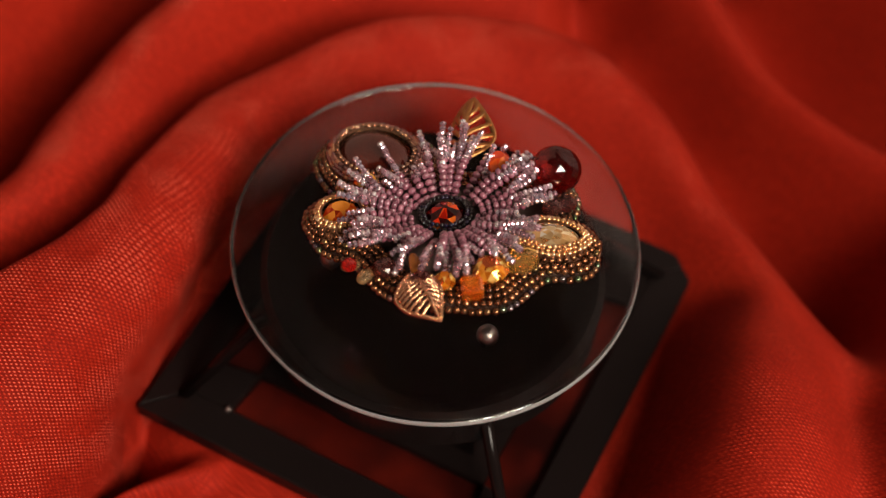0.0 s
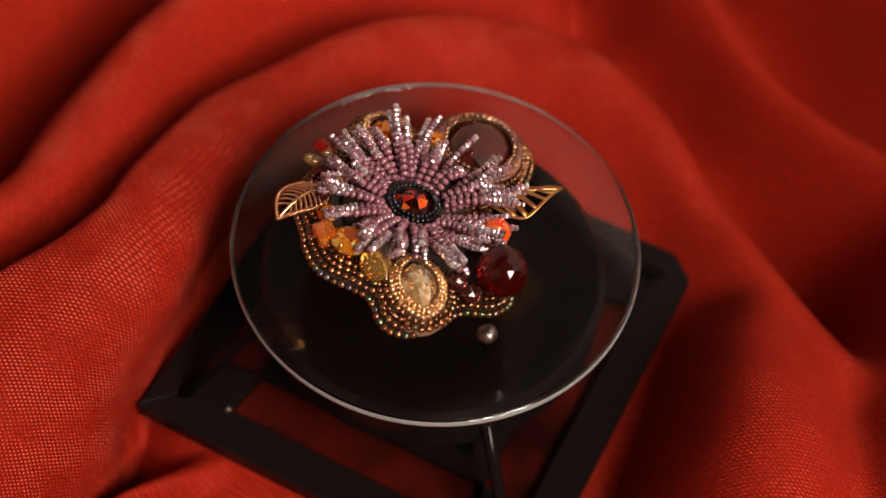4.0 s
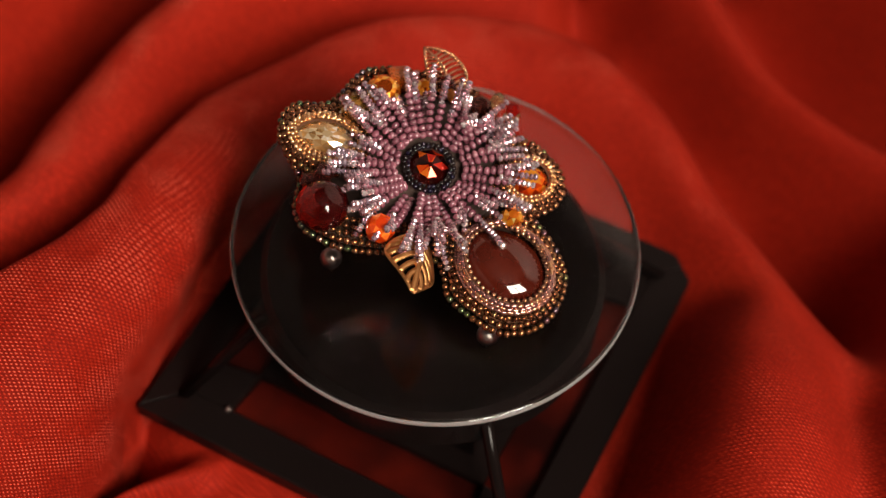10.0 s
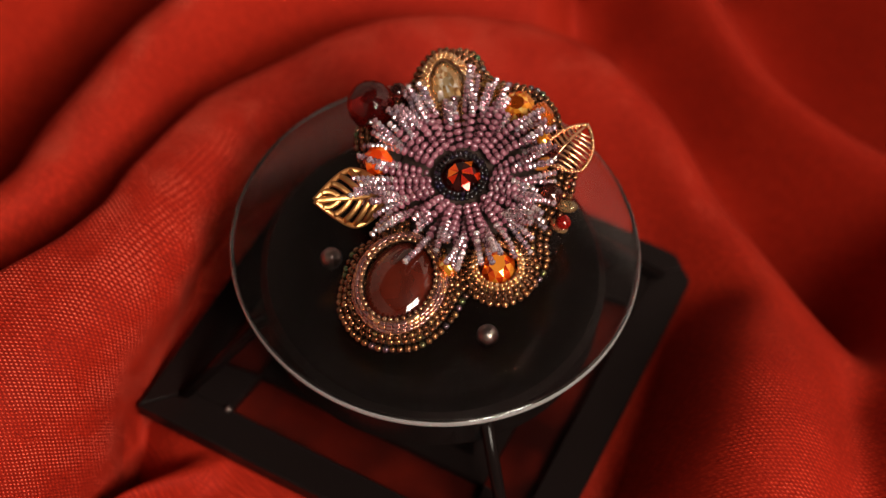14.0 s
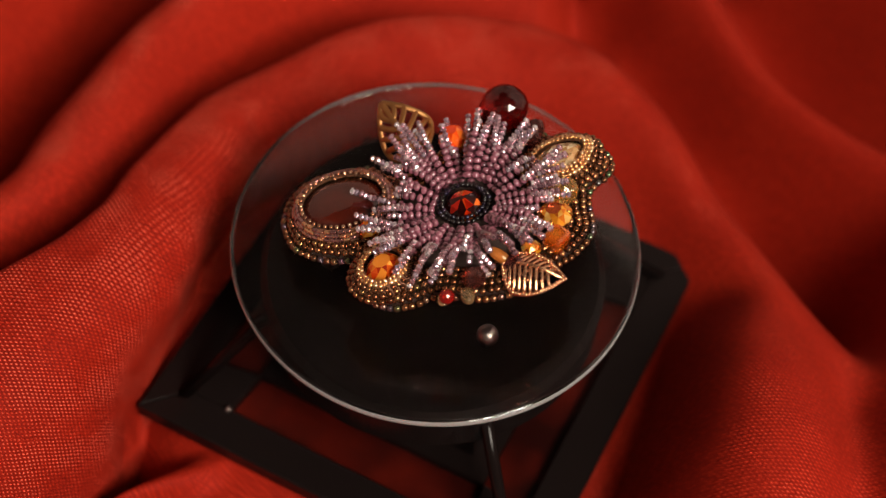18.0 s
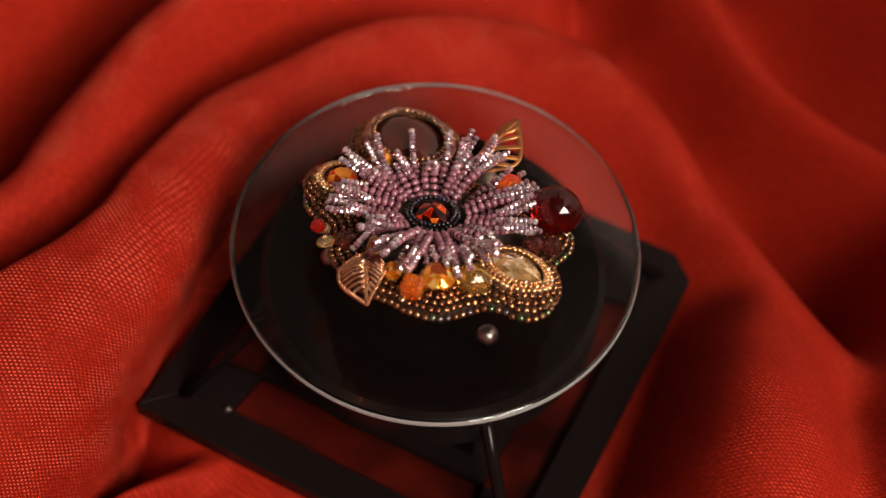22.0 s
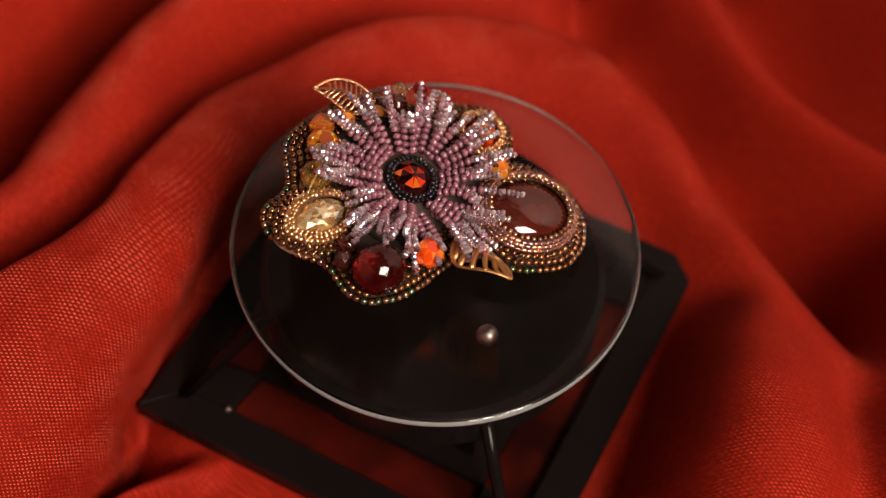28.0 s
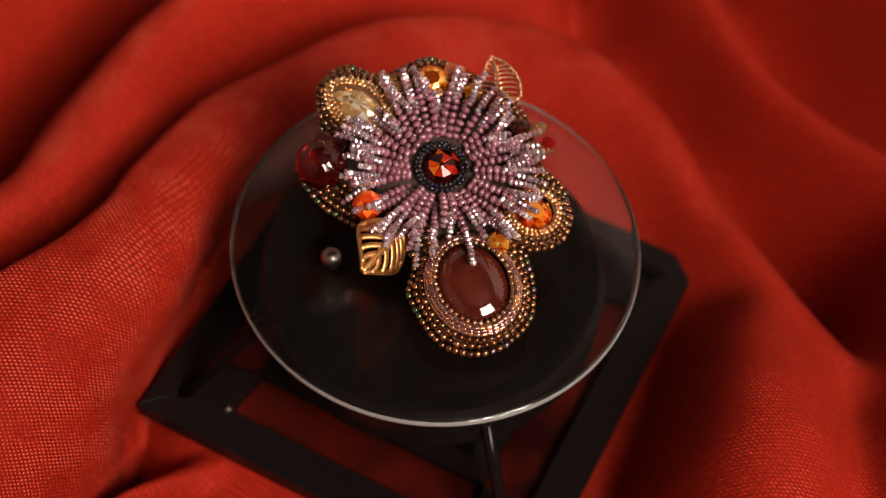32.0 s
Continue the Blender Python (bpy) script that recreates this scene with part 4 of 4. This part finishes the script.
# shorter ones that fill the spaces between
PETALS += [(143, 23.0, 8.0), (-131, 21.0, 6.0), (-66, 22.5, 6.5), (-16, 22.0, 8.0), (118, 20.0, 6.0)]
PETALS.sort()
for k, (deg, reach, tip) in enumerate(PETALS):
    layer = k % 2
    short = reach < 24
    # neighbours lean together into bunches and leave gaps between
    phi, phi0 = radians(deg), radians(deg + (1.6 if k % 2 else -1.6) + rnd.uniform(-2.0, 2.0))
    d, d0 = Vector((math.cos(phi), math.sin(phi), 0)), Vector((math.cos(phi0), math.sin(phi0), 0))
    nrm = Vector((-d.y, d.x, 0))
    w0 = (2.4, 4.9)[layer] - (1.4 if short else 0.0)
    arch = 1.4 + 0.32 * max(0.0, 10.0 - tip) + rnd.uniform(-0.9, 1.5)
    bend = rnd.uniform(-2.4, 2.4)
    roll = rnd.uniform(-0.9, 0.9)
    gaps = [abs((deg - o[0] + 180) % 360 - 180) for o in PETALS if o[0] != deg]
    single = deg == 130 or min(gaps) < 7.2 or (min(gaps) < 9.6 and k % 2 == 0)
    split = rnd.uniform(0.5, 0.64)
    body, tipb = [], []
    R0 = (8.3, 7.3)[layer]

    def place(s, q):
        close = 0.98 + 0.26 * min(s / 0.4, 1.0) - 0.25 * max(s - 0.5, 0.0)
        flat = FC + d0.lerp(d, min(s * 1.25, 1.0)) * (R0 + (reach - R0) * s) + nrm * (q * close + bend * (s ** 3 - 0.5 * s))
        return flat + Vector((0, 0, w0 + (tip - w0) * s ** 1.3 + arch * math.sin(math.pi * s ** 0.85) + roll * q * min(1.4 * s, 1.0)))

    for q in ((0.0,) if single else (-1.0, 1.0)):
        s_ = rnd.uniform(0.0, 0.05)
        last = place(s_, q)
        end = 1.0 if (q > 0) == (k % 3 > 0) or single else rnd.uniform(0.74, 0.95)
        cut = split + rnd.uniform(-0.06, 0.06)
        stray = Vector((rnd.uniform(-1.5, 1.5), rnd.uniform(-1.5, 1.5), rnd.uniform(-1.0, 1.6))) if end < 1 else Vector((0, 0, 0))
        while s_ < end:
            fine = s_ >= cut
            step = 1.27 if fine else 1.86
            while s_ < end + 0.1 and (place(s_, q) - last).length < step:
                s_ += 0.004
            p = place(s_, q)
            out = max(s_ - cut, 0.0) / 0.4
            j = Vector((rnd.uniform(-0.15, 0.15), rnd.uniform(-0.15, 0.15), rnd.uniform(-0.12, 0.12))) * (1.1 if fine else 1.0) + 0.6 * stray * out * out
            if fine:
                tipb.append(((p + j) * 0.001, p - last + j, 0.00098 * rnd.uniform(0.9, 1.08), 0.0007))
            else:
                body.append(((p + j) * 0.001, p - last + j * 2, 0.00126 * rnd.uniform(0.93, 1.06), 0.00088))
            last = p
    # short strands over the tip, each going its own way
    for extra in range(0 if deg == 130 else rnd.choice((1, 2, 2))):
        q, last, s_ = rnd.uniform(-0.6, 0.6), None, split - 0.04 + 0.1 * extra
        stop = rnd.uniform(0.84, 1.03)
        side_, up_ = rnd.uniform(-2.2, 2.2), rnd.uniform(0.2, 2.4)
        while s_ < stop:
            f = (s_ - split) / 0.4
            p = place(s_, q) + nrm * side_ * f + Vector((0, 0, 0.9 + up_ * f))
            if last is None or (p - last).length >= 1.27:
                tipb.append((p * 0.001, (p - last) if last is not None else d, 0.00094 * rnd.uniform(0.9, 1.08), 0.0007))
                last = p
            s_ += 0.006
    petal = bead_row("petal", tipb, SILVER, brooch, "mauve beaded petal with silver-lined tip", smooth=False)
    string("bead", body, MAUVE, petal)

# unseen post, added between the back of the brooch and the glass as support
bm = lathe(bmesh.new(), [(0, -0.0012), (0.004, -0.0012), (0.004, -0.018), (0, -0.018)], 24, Matrix.Translation(mm(10, -18, 0)))
part("prop_post", bm, FELT, brooch, "unseen dark prop post added behind the brooch")


def motions():
    walk(disc, [(t, pose(0.0002, 0.0004, H, -0.3, 0.2) @ pose(0, 0, 0, 0, 0, a_)) for t, a_ in TURN])
    walk(brooch, [(t, pose(0, 0, H) @ AXIS @ pose(0, 0, 0, 0, 0, a_) @ TILT) for t, a_ in TURN])


motions()
